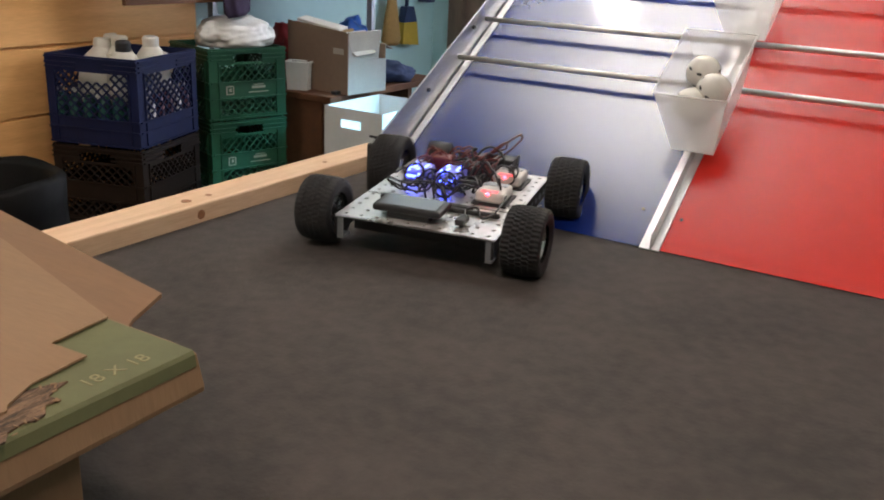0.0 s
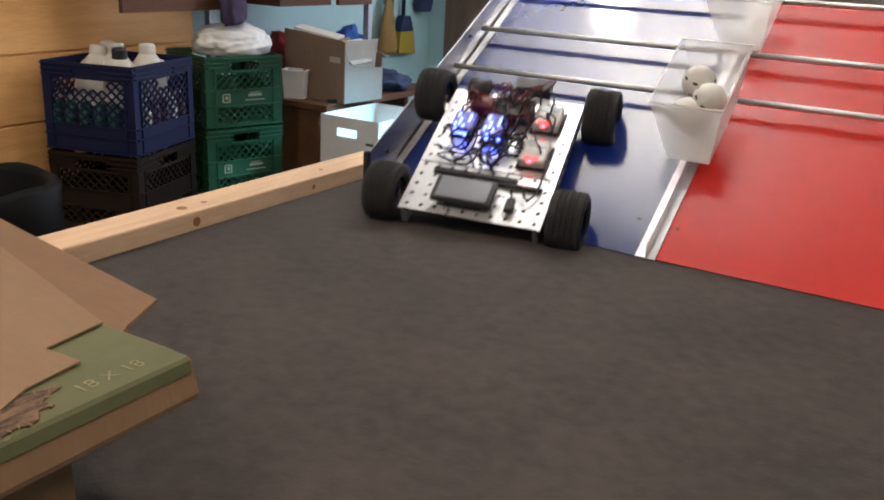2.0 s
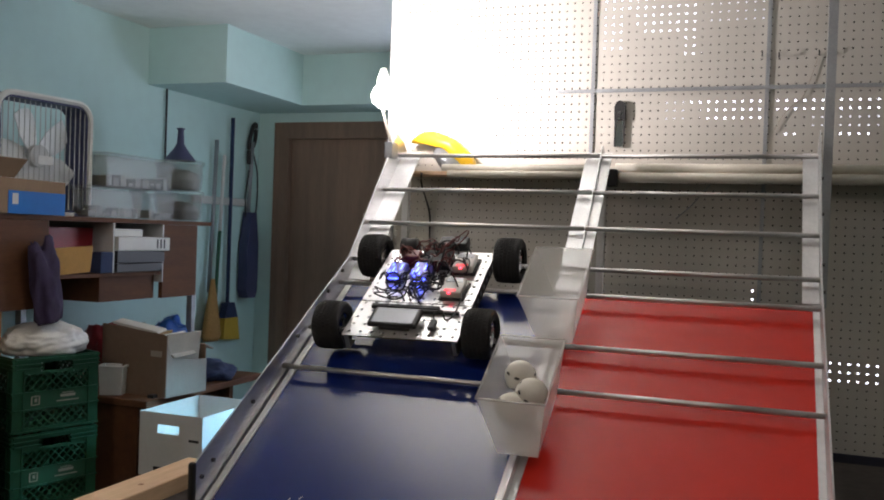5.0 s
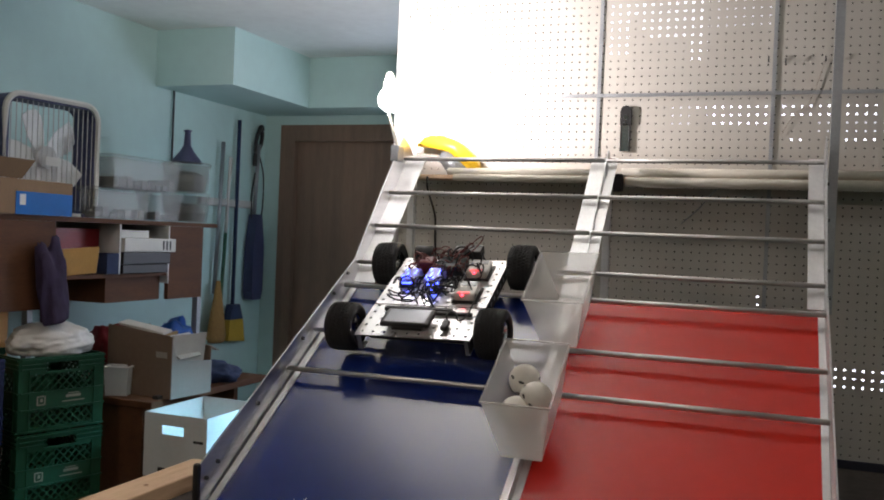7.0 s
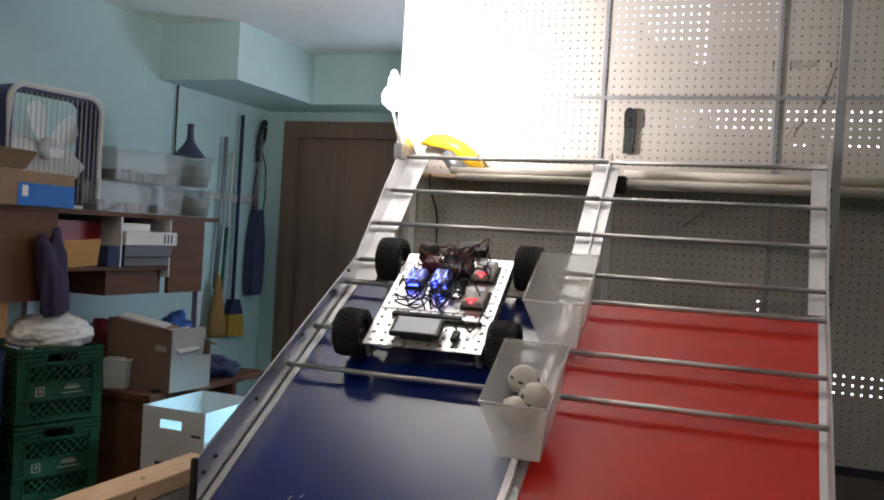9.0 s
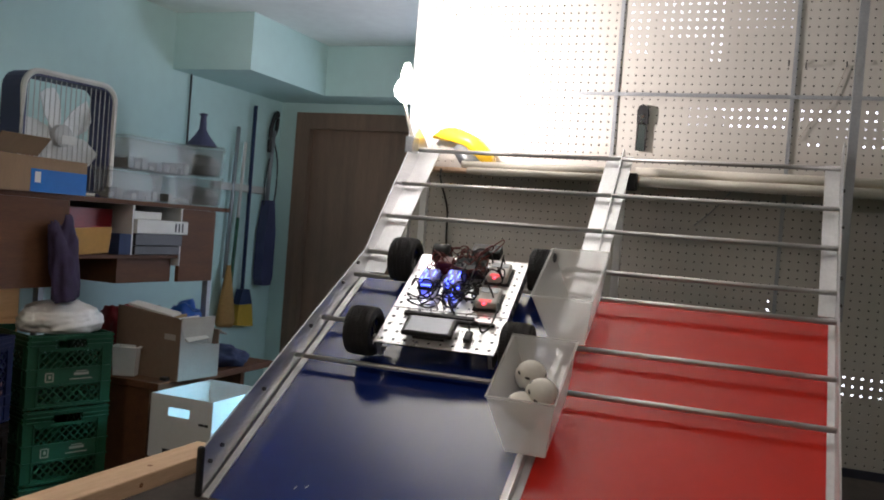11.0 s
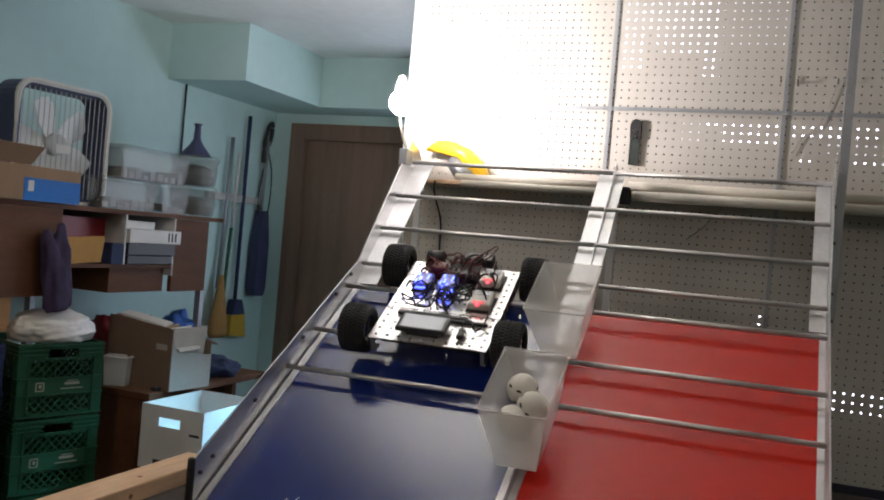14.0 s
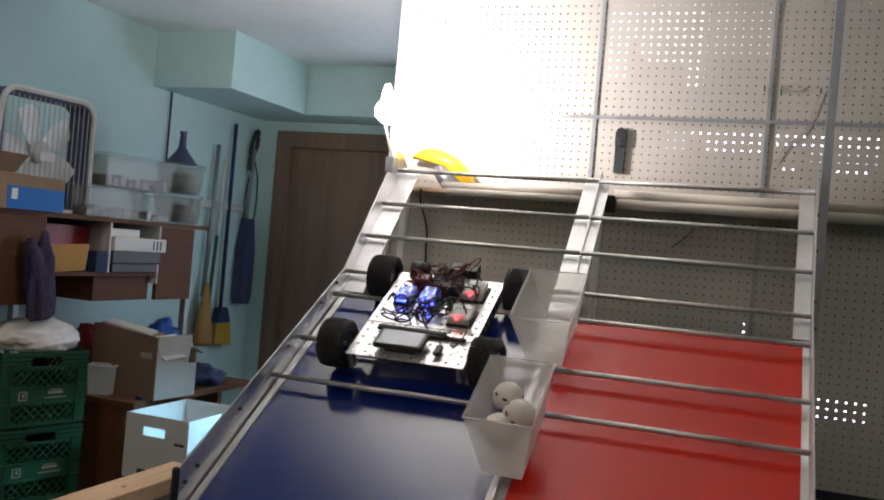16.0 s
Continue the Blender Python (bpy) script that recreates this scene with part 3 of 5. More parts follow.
# ---- milk crates ----
def crate(name, m, mat, label, w=0.33, dep=0.40, h=0.28, group="milk crates", tall=False):
    t = thing(name, m, label, "crate", group)
    tk = 0.008
    bm = bmesh.new()
    add_box(bm, (-w / 2, -dep / 2, 0.0), (w / 2, dep / 2, 0.01))
    part("base", bm, mat, t)

    def wall(length, mm):
        """One moulded side: solid bands, a diamond lattice and a hand hole, in one piece."""
        hl, post, gap = length / 2, 0.034, 0.056
        if tall:
            rows = [(0.0, 0.094, "solid")] + [(0.094 + 0.0325 * k, 0.094 + 0.0325 * (k + 1), "lattice" if k < 4 else "window") for k in range(5)] + [(0.2565, h, "solid")]
        else:
            rows = [(0.0, 0.018, "solid"), (0.018, 0.050, "lattice"), (0.050, 0.082, "lattice"), (0.082, 0.150, "solid"), (0.150, 0.183, "lattice"), (0.183, 0.216, "lattice"),
                    (0.216, 0.226, "solid"), (0.226, 0.258, "handle"), (0.258, h, "solid")]
        n = 2 * round((length - 2 * post) / (0.074 if tall else 0.068))
        step = (length - 2 * post) / n
        cols = [(-hl, -hl + post)] + [(-hl + post + k * step, -hl + post + (k + 1) * step) for k in range(n)] + [(hl - post, hl)]
        bm = bmesh.new()
        b, e = 0.085, 0.115
        for z0, z1, kind in rows:
            for c, (x0, x1) in enumerate(cols):
                at = lambda u, v: bm.verts.new((x0 + (x1 - x0) * u, 0.0, z0 + (z1 - z0) * v))
                edge_post = c in (0, len(cols) - 1)
                if kind in ("handle", "window") and not edge_post and abs((x0 + x1) / 2) < gap:
                    continue
                ring = [at(*p) for p in ((0.5 - b, 0), (0.5 + b, 0), (1, 0.5 - b), (1, 0.5 + b), (0.5 + b, 1), (0.5 - b, 1), (0, 0.5 + b), (0, 0.5 - b))]
                if kind in ("lattice", "window") and not edge_post:
                    d = [at(*p) for p in ((0.5, e), (1 - e, 0.5), (0.5, 1 - e), (e, 0.5))]
                    for k in range(4):
                        bm.faces.new((ring[2 * k], ring[2 * k + 1], d[k]))
                        bm.faces.new((ring[2 * k + 1], ring[(2 * k + 2) % 8], d[(k + 1) % 4], d[k]))
                else:
                    q = [at(*p) for p in ((1, 0), (1, 1), (0, 1), (0, 0))]
                    bm.faces.new([v for k in range(4) for v in (ring[2 * k], ring[2 * k + 1], q[k])])
        bmesh.ops.remove_doubles(bm, verts=bm.verts, dist=0.0003)
        r = bmesh.ops.extrude_face_region(bm, geom=bm.faces[:])
        for v in r["geom"]:
            if isinstance(v, bmesh.types.BMVert):
                v.co.y += tk
        bm.transform(mm)
        side = part("side", bm, mat, t)
        ribs = [(-hl, hl, 0.002), (-hl, hl, h - 0.012)] + [(min(s * gap, s * hl), max(s * gap, s * hl), z) for z in (h - 0.030, h - 0.046) for s in (-1, 1)]
        ribs += [(-hl, hl, z) for z in ((0.092, 0.055) if tall else (0.082, 0.146))]
        for x in (-hl + 0.030, hl - 0.036):
            part("corner_rib", box((x, -0.005, 0.010), (x + 0.006, -0.0002, h - 0.05), mm), mat, side)
        for a, c, z in ribs:
            part("rib", box((a, -0.006, z), (c, -0.0002, z + 0.006), mm), mat, side)

    wall(w, pose(0, -dep / 2, 0))
    wall(w, pose(0, dep / 2, 0, 0, 0, 180))
    wall(dep - 2 * tk, pose(w / 2, 0, 0, 0, 0, 90))
    wall(dep - 2 * tk, pose(-w / 2, 0, 0, 0, 0, -90))
    return t


GX, GY, GR, CT = -1.554, 1.101, -18, 0.12
for k in range(3):
    t = crate("milk_crate", pose(GX, GY, CT - 0.285 - 0.2866 * k, 0, 0, GR), M["crate_green"], "green plastic milk crate in a stack, with pale printing", 0.34, 0.34)
    if k < 2:
        for dy, dz, a, b in ((-0.097, 0.100, 0.005, 0.034), (-0.068, 0.100, 0.005, 0.034), (-0.0825, 0.131, 0.022, 0.004), (-0.0825, 0.100, 0.022, 0.004), (-0.081, 0.112, 0.010, 0.013), (0.045, 0.120, 0.06, 0.010), (0.045, 0.134, 0.045, 0.003), (0.045, 0.104, 0.09, 0.004)):
            part("print", box((0.1702, dy - a / 2, dz), (0.1712, dy + a / 2, dz + b)), M["dull_paper"], t, "pale printed mark")
BX, BY, BR = -1.580, 0.597, 17
for k in range(3):
    crate("milk_crate", pose(BX, BY, CT - 0.312 - 0.2866 * k + (0.0 if k == 0 else -0.0005), 0, 0, BR), M["crate_blue"] if k == 0 else M["crate_black"],
          "blue plastic milk crate full of white jugs" if k == 0 else "dirty black plastic milk crate under a blue one", 0.36, 0.40, 0.312 if k == 0 else 0.28, tall=k == 0)


# ---- jugs in the blue crate ----
BM = pose(BX, BY, CT - 0.3015, 0, 0, BR)


def jug(x, y, cap_mat, lean=0, s=1.0):
    t = thing("jug", BM @ pose(x, y, 0, lean, lean * 0.6, 300 * x), "translucent white plastic jug with screw cap in a blue crate", "jug", "jugs in the crate")
    h = 1.22
    part("body", lathe([(0, 0), (0.052 * s, 0), (0.058 * s, 0.02), (0.060 * s, 0.20 * h), (0.054 * s, 0.222 * h), (0.036 * s, 0.245 * h), (0.024 * s, 0.260 * h), (0, 0.264 * h)], 20), M["white_plastic"], t, smooth=True)
    bm = bmesh.new()
    add_sweep(bm, arc_points([(0.052 * s, 0, 0.175 * h), (0.070 * s, 0, 0.195 * h), (0.060 * s, 0, 0.227 * h), (0.026 * s, 0, 0.24 * h)], 5), 0.008, 6)
    part("handle", bm, M["white_plastic"], t, smooth=True)
    part("cap", lathe([(0.0265 * s, 0.257 * h), (0.0265 * s, 0.282 * h), (0.022 * s, 0.287 * h), (0, 0.29 * h)], 20), cap_mat, t, "screw cap")


for x, y, c, l, s in ((-0.09, -0.075, "white_plastic", -14, 1.2), (-0.03, 0.03, "white_plastic", 0, 1.12), (0.055, -0.085, "black", 2, 1.0), (0.06, 0.09, "white_plastic", 0, 1.12), (-0.10, 0.12, "white_plastic", 6, 1.0)):
    jug(x, y, M[c], l, s)
def bottle(x, y, mat, cap_mat, label):
    t = thing("bottle", BM @ pose(x, y, 0), label, "bottle", "bottles in the crate")
    part("body", lathe([(0, 0), (0.024, 0), (0.026, 0.01), (0.026, 0.125), (0.021, 0.148), (0.012, 0.165), (0, 0.166)], 14), mat, t, smooth=True)
    part("cap", lathe([(0.013, 0.1662), (0.013, 0.185), (0, 0.186)], 12), cap_mat, t)


for k in range(6):
    bottle(-0.145 + 0.058 * k, -0.172, M["bottle_green"], M["white_plastic"], "teal green bottle packed in a crate")
for k in range(5):
    bottle(0.152, -0.095 + 0.058 * k, M["bottle_red"] if k % 3 else M["white_plastic"], M["white_plastic"], "small bottle packed in a crate")


for px, py, r in ((GX, GY, GR), (BX, BY, BR)):
    pal = thing("pallet", pose(px, py, FLOOR_Z, 0, 0, r), "low wooden pallet under stacked crates", "pallet", "pallets")
    for k in range(4):
        part("slat", box((-0.17, -0.2 + 0.105 * k, 0.02), (0.17, -0.2 + 0.105 * k + 0.08, 0.0348)), M["pine"], pal)
    for k in (-0.15, 0.12):
        part("runner", box((k, -0.2, 0), (k + 0.03, 0.195, 0.0198)), M["pine"], pal)


def lumpy(name, m, size, mat, label, category, seed=0, rough=0.35, seg=4, crease=0.0):
    bm = bmesh.new()
    bmesh.ops.create_icosphere(bm, subdivisions=seg, radius=1.0)
    for v in bm.verts:
        p = v.co.copy()
        k = 1 + rough * noise.noise(p * 1.7 + Vector((seed, 3.1 * seed, 0))) + rough * 0.45 * noise.noise(p * 5 + Vector((0, seed, seed)))
        k += crease * (0.35 - abs(noise.noise(p * 3.1 + Vector((seed, 0, 2))))) + crease * 0.6 * (0.3 - abs(noise.noise(p * 7.3 + Vector((1, seed, 4)))))
        v.co = Vector((p.x * k * size[0], p.y * k * size[1], max(p.z * k, -0.55) * size[2]))
    bm.transform(m)
    return tagged(finish(bm, name, mat, smooth=True), label, category)


lumpy("plastic_bag", pose(GX + 0.035, GY + 0.005, CT + 0.034, 0, 0, GR), (0.125, 0.165, 0.078), M["bag"], "crumpled white plastic bag stuffed on a green crate", "bag", 6, 0.16, 5, 0.0)

# ---- light wood cabinet ----
cab = thing("cabinet", pose(-1.82, 0.45, 0), "light oak drawer cabinet against the wall", "cabinet")
part("body", box((-0.13, -1.4, FLOOR_Z), (-0.012, 0.745, 0.315)), M["oak"], cab)
for z0, z1 in ((-0.70, -0.36), (-0.352, -0.13), (-0.122, 0.118), (0.126, 0.312)):
    part("drawer_front", box((-0.0115, -1.395, z0), (0.0, 0.742, z1), bevel=0.003), M["oak"], cab)

# ---- desk and hutch along the left wall ----
desk = thing("desk", pose(-1.2, 1.5, -0.055), "brown laminate office desk with a cluttered top", "desk")
part("top", box((-0.73, -0.17, -0.065), (0.0, 0.70, -0.035), bevel=0.004), M["walnut"], desk)
part("end_panel", box((-0.7, 0.5, FLOOR_Z + 0.055), (-0.05, 0.53, -0.0655)), M["walnut"], desk)
part("end_panel", box((-0.7, -0.16, FLOOR_Z + 0.055), (-0.05, -0.13, -0.0655)), M["walnut"], desk)
part("back_panel", box((-0.7, -0.125, FLOOR_Z + 0.1), (-0.67, 0.495, -0.0655)), M["walnut"], desk)

hutch = thing("desk_hutch", pose(-1.5, 0, 0), "brown laminate shelf unit standing over the desk", "shelf unit")
part("top", box((-0.42, 0.55, 0.625), (0.0, 2.18, 0.645), bevel=0.002), M["walnut"], hutch)
part("door_panel", box((-0.02, 0.56, 0.285), (0.0, 1.10, 0.6245)), M["walnut"], hutch)
part("door_panel", box((-0.02, 1.80, 0.285), (0.0, 2.06, 0.6245)), M["walnut"], hutch)
part("shelf", box((-0.40, 1.105, 0.395), (-0.002, 1.795, 0.410)), M["walnut"], hutch)
part("back_board", box((-0.42, 0.56, 0.3155), (-0.405, 2.12, 0.6245)), M["walnut"], hutch)
part("divider", box((-0.40, 1.462, 0.4105), (0.002, 1.472, 0.6245)), M["fan_grey"], hutch)
part("divider", box((-0.40, 1.790, 0.36), (0.004, 1.798, 0.6245)), M["fan_grey"], hutch)
part("drawer", box((-0.38, 1.42, 0.285), (-0.03, 1.78, 0.394), bevel=0.003), M["walnut"], hutch)
for y in (2.06,):
    part("post", box((-0.05, y, -0.0895), (-0.02, y + 0.03, 0.2845)), M["grey_metal"], hutch)
part("post", box((-0.40, 1.34, -0.0895), (-0.37, 1.37, 0.3945)), M["grey_metal"], hutch)


def small_box(name, lo, hi, mat, label, category, bevel=0.003, m=None, group=""):
    return tagged(finish(box(lo, hi, m, bevel), name, mat), label, category, group)


small_box("binder", (-1.86, 1.12, 0.4115), (-1.60, 1.455, 0.60), M["dark_red"], "dark red binder standing in the shelf unit", "binder")
small_box("envelope", (0, -0.105, 0), (0.006, 0.105, 0.112), M["manila"], "orange-yellow padded envelope leaning out of the shelf", "envelope", 0.002, pose(-1.515, 1.235, 0.4125, 3, 10, 0))
small_box("pencil_cup", (-1.56, 1.38, 0.4115), (-1.49, 1.455, 0.50), M["navy"], "small dark blue cup on the shelf", "cup")
small_box("paper_tray", (-1.80, 1.48, 0.4115), (-1.49, 1.785, 0.45), M["black"], "black letter tray with papers", "tray")
pb = small_box("paper_box", (-1.80, 1.48, 0.505), (-1.485, 1.83, 0.565), M["paper"], "white paper box with black marks on its end", "paper box")
for k in range(3):
    y = 1.735 + 0.024 * k
    bm = box((-1.4845, y, 0.515), (-1.4835, y + 0.010, 0.556))
    part("mark", bm, M["black"], pb, "black bar-like mark")
small_box("letter_tray", (-1.80, 1.48, 0.4515), (-1.49, 1.80, 0.5045), M["black"], "black stacked letter tray", "tray")
small_box("paper_stack", (-1.78, 1.49, 0.5655), (-1.52, 1.68, 0.60), M["paper"], "stack of white papers", "papers")
lumpy("hanging_bag", pose(-1.455, 1.05, 0.345, 8, 0, 0), (0.032, 0.075, 0.20), M["purple"], "dark purple cloth bag hanging from the shelf unit", "bag", 5, 0.42)


# ---- box fan ----
def box_fan():
    t = thing("box_fan", pose(-1.66, 1.18, 0.646, 0, 0, 84), "grey box fan with white blades behind a wire grille", "fan")
    w, h, d = 0.45, 0.47, 0.12
    bm = bmesh.new()

    def ring(r, z0, z1, inset):
        out = []
        for cx, cz, a0 in ((w / 2 - r, h - r, 0), (-w / 2 + r, h - r, 90), (-w / 2 + r, r, 180), (w / 2 - r, r, 270)):
            for k in range(6):
                a = radians(a0 + 18 * k)
                out.append((cx + (r - inset) * math.cos(a), cz + (r - inset) * math.sin(a)))
        return out
    o, i = ring(0.07, 0, 0, 0), ring(0.07, 0, 0, 0.022)
    for y0, y1, oo, ii in ((-d / 2, d / 2, o, i),):
        n = len(oo)
        v = [[bm.verts.new((p[0], y, p[1])) for p in ps] for y in (y0, y1) for ps in (oo, ii)]
        for k in range(n):
            j = (k + 1) % n
            bm.faces.new((v[0][k], v[0][j], v[1][j], v[1][k]))
            bm.faces.new((v[2][k], v[3][k], v[3][j], v[2][j]))
            bm.faces.new((v[0][k], v[2][k], v[2][j], v[0][j]))
            bm.faces.new((v[1][k], v[1][j], v[3][j], v[3][k]))
    part("housing", bm, M["fan_blue"], t, "dark blue fan housing")
    bm = bmesh.new()
    add_sweep(bm, [Vector((p[0] * 0.985, -d / 2 - 0.002, p[1] * 0.985 + 0.004)) for p in o + o[:1]], 0.012, 6)
    part("rim", bm, M["paper"], t, "off-white front rim")
    bm = bmesh.new()
    for k in range(17):
        x = -w / 2 + 0.03 + k * (w - 0.06) / 16
        add_cyl(bm, (x, -d / 2 + 0.002, 0.025), (x, -d / 2 + 0.002, h - 0.025), 0.0019, seg=5)
    part("grille", bm, M["fan_grey"], t, "pale wire grille")
    for k in range(5):
        bm = bmesh.new()
        a = radians(72 * k + 32)
        pts = [(0.04, -0.038), (0.09, -0.066), (0.15, -0.078), (0.185, -0.055), (0.194, 0.0), (0.185, 0.055), (0.10, 0.060), (0.04, 0.036)]
        add_prism(bm, pts, "y", -0.002, 0.002)
        bm.transform(Matrix.Translation((0, 0, h / 2)) @ Matrix.Rotation(a, 4, "Y") @ Matrix.Rotation(radians(22), 4, "X"))
        part("blade", bm, M["fan_white"], t, "white fan blade")
    part("hub", cyl((0, -0.03, h / 2), (0, 0.03, h / 2), 0.045, seg=20), M["fan_grey"], t)
    part("badge", box((-0.035, -d / 2 - 0.004, 0.20), (0.035, -d / 2 - 0.001, 0.235)), M["paper"], t, "white label plate")
    for s in (-1, 1):
        part("foot", box((s * 0.17 - 0.03, -0.08, 0), (s * 0.17 + 0.03, 0.08, 0.012)), M["fan_blue"], t)


box_fan()


# ---- storage bins and boxes on the shelf unit ----
def tub(name, m, w, d, h, taper, mat, label, category, lid=None, group="", rim=0.008):
    t = thing(name, m, label, category, group)
    bm = bmesh.new()
    tk = 0.004

    def loop(k, z, inset):
        a, b = (w / 2) * k - inset, (d / 2) * k - inset
        return [bm.verts.new(p) for p in ((-a, -b, z), (a, -b, z), (a, b, z), (-a, b, z))]
    rings = [loop(taper, 0, 0), loop(1, h, 0), loop(1, h, -rim), loop(1, h + 0.006, -rim), loop(1, h + 0.006, tk), loop(taper, 0.004, tk)]
    for a, b in zip(rings, rings[1:]):
        for i in range(4):
            j = (i + 1) % 4
            bm.faces.new((a[i], a[j], b[j], b[i]))
    bm.faces.new(rings[0][::-1])
    bm.faces.new(rings[-1])
    part("body", bm, mat, t)
    if lid:
        part("lid", box((-w / 2 - 0.01, -d / 2 - 0.01, h + 0.0065), (w / 2 + 0.01, d / 2 + 0.01, h + 0.02), bevel=0.004), lid, t)
    return t


Z_TOP = 0.6455
def storage(x, y0, y1, z0, w, h, label):
    t = tub("storage_bin", pose(x, (y0 + y1) / 2, z0), w, y1 - y0 - 0.02, h, 0.93, M["clear_bin"], label, "storage bin", M["clear_bin"], "storage bins")
    bm = bmesh.new()
    rb = random.Random(int(y0 * 100))
    n = int((y1 - y0) / 0.05)
    for k in range(n):
        yy = -(y1 - y0) / 2 + 0.045 + k * ((y1 - y0) - 0.09) / max(n - 1, 1)
        add_box(bm, (-w * 0.40, yy - 0.02, 0.006), (w * 0.40, yy + rb.uniform(0.008, 0.02), h * rb.uniform(0.15, 0.5)))
    part("contents", bm, M["faint"], t, "packed odds and ends")


storage(-1.547, 1.30, 1.665, Z_TOP, 0.085, 0.112, "cloudy clear plastic storage bin on the shelf unit")
storage(-1.56, 1.695, 1.90, Z_TOP, 0.10, 0.112, "cloudy clear plastic storage bin on the shelf unit")
storage(-1.60, 1.425, 1.90, Z_TOP + 0.1335, 0.16, 0.125, "cloudy clear plastic storage bin stacked on others")
for z, fill in ((Z_TOP, 0.075), (Z_TOP + 0.1482, 0.085)):
    jar = thing("clear_canister", pose(-1.62, 2.07, z), "round clear plastic canister holding odds and ends", "canister", "stacked canisters")
    part("body", lathe([(0, 0), (0.098, 0), (0.106, 0.012), (0.112, 0.06), (0.110, 0.115), (0.116, 0.122), (0.116, 0.130), (0.106, 0.130), (0.104, 0.06), (0.094, 0.006), (0, 0.006)], 32), M["clear_bin"], jar, smooth=True)
    bm = lathe([(0, 0.007), (0.088, 0.007), (0.096, 0.05), (0.085, fill), (0.04, fill + 0.02), (0, fill)], 24)
    for v in bm.verts:
        v.co *= 1 + 0.10 * noise.noise(v.co * 38 + Vector((z, 0, 0)))
        v.co.z = max(v.co.z, 0.0065)
    part("contents", bm, M["faint"], jar, "packed odds and ends")
    part("lid", lathe([(0.0, 0.1305), (0.119, 0.1305), (0.119, 0.143), (0.112, 0.1478), (0, 0.1478)], 32), M["clear_bin"], jar, "cloudy plastic lid", True)
funnel = tagged(finish(lathe([(0.078, 0), (0.07, 0.012), (0.035, 0.055), (0.018, 0.085), (0.014, 0.15), (0.022, 0.16), (0, 0.165)], 20, pose(-1.62, 2.07, Z_TOP + 0.2965)), "funnel", M["fan_blue"], smooth=True), "dark blue plastic funnel upside down on a bucket", "funnel")

carton = thing("open_carton", pose(-1.60, 0.95, Z_TOP, 0, 0, 5), "open brown carton with a blue printed end", "carton")
part("bottom", box((-0.12, -0.30, 0), (0.12, 0.22, 0.004)), M["card"], carton)
part("side", box((0.116, -0.30, 0.0042), (0.12, 0.22, 0.13)), M["card"], carton)
part("side", box((-0.12, -0.30, 0.0042), (-0.116, 0.22, 0.13)), M["card"], carton)
part("end", box((-0.1155, 0.216, 0.0042), (0.1155, 0.22, 0.13)), M["card"], carton)
part("end", box((-0.1155, -0.30, 0.0042), (0.1155, -0.296, 0.13)), M["card"], carton)
part("printed_panel", box((0.1203, -0.09, 0.0), (0.1215, 0.22, 0.085)), M["bright_blue"], carton, "bright blue printed panel")
part("printed_patch", box((0.1217, -0.07, 0.035), (0.1225, -0.04, 0.075)), M["paper"], carton)
part("flap", box((0, -0.30, 0), (0.085, -0.06, 0.004), pose(0.12, 0, 0.131, 0, -50, 0)), M["card"], carton)
part("flap", box((-0.1155, -0.25, 0.1305), (-0.1115, 0.22, 0.19)), M["dark_red"], carton, "dark red inner flap")

# ---- things on and under the desk ----
DC = pose(-1.174, 1.415, -0.0895, 0, 0, -6)
dcart = thing("document_carton", DC, "large brown carton overfull with papers on the desk", "carton")
part("front", add_prism(bmesh.new(), [(-0.36, 0.0), (0.0, 0.0), (0.0, 0.255), (-0.02, 0.262), (-0.36, 0.285)], "y", 0.0, 0.004), M["grey_card"], dcart)
part("end", add_prism(bmesh.new(), [(0.0042, 0.0), (0.245, 0.0), (0.245, 0.140), (0.12, 0.148), (0.03, 0.165), (0.0042, 0.23)], "x", -0.004, 0.0), M["pale_card"], dcart, "pale carton end")
part("back", box((-0.36, 0.241, 0.0), (-0.0042, 0.245, 0.20)), M["grey_card"], dcart)
part("end", box((-0.36, 0.0042, 0.0), (-0.356, 0.2408, 0.27)), M["grey_card"], dcart)
part("flap", box((-0.30, 0, -0.002), (-0.01, 0.06, 0.002), pose(0, 0.245, 0.202, -25)), M["dull_paper"], dcart)
part("label", box((-0.085, -0.0012, 0.168), (-0.025, -0.0003, 0.192)), M["dull_paper"], dcart, "small pale label")
rng = random.Random(4)
for k in range(11):
    m = DC @ pose(-0.325 + 0.028 * k, 0.125 + rng.uniform(-0.008, 0.008), 0.003, rng.uniform(-3, 3), rng.uniform(2, 12), rng.uniform(-3, 3))
    small_box("folder", (-0.004, -0.10, 0), (0.004, 0.10, rng.uniform(0.19, 0.26)), M[("dull_paper", "grey_card", "paper", "black", "manila_dull")[k % 5]], "paper folder standing in a carton", "folder", 0.001, m, "folders in the carton")
small_box("packet", (-0.045, -0.075, 0), (0.045, 0.055, 0.010), M["dull_paper"], "cream card packet poking out of a carton", "packet", 0.001, DC @ pose(-0.045, 0.125, 0.182, 4, 32, 4))
small_box("paper_roll", (-0.12, -0.03, 0), (0.12, 0.03, 0.012), M["paper"], "folded white papers lying over a carton's rim", "papers", 0.004, DC @ pose(-0.20, 0.05, 0.275, 10, 7, 4))
tub("white_tray", pose(-1.425, 1.40, -0.0895, 0, 0, 22), 0.10, 0.075, 0.115, 0.88, M["white_card"], "small white box with a loose lid flap on the desk", "box")
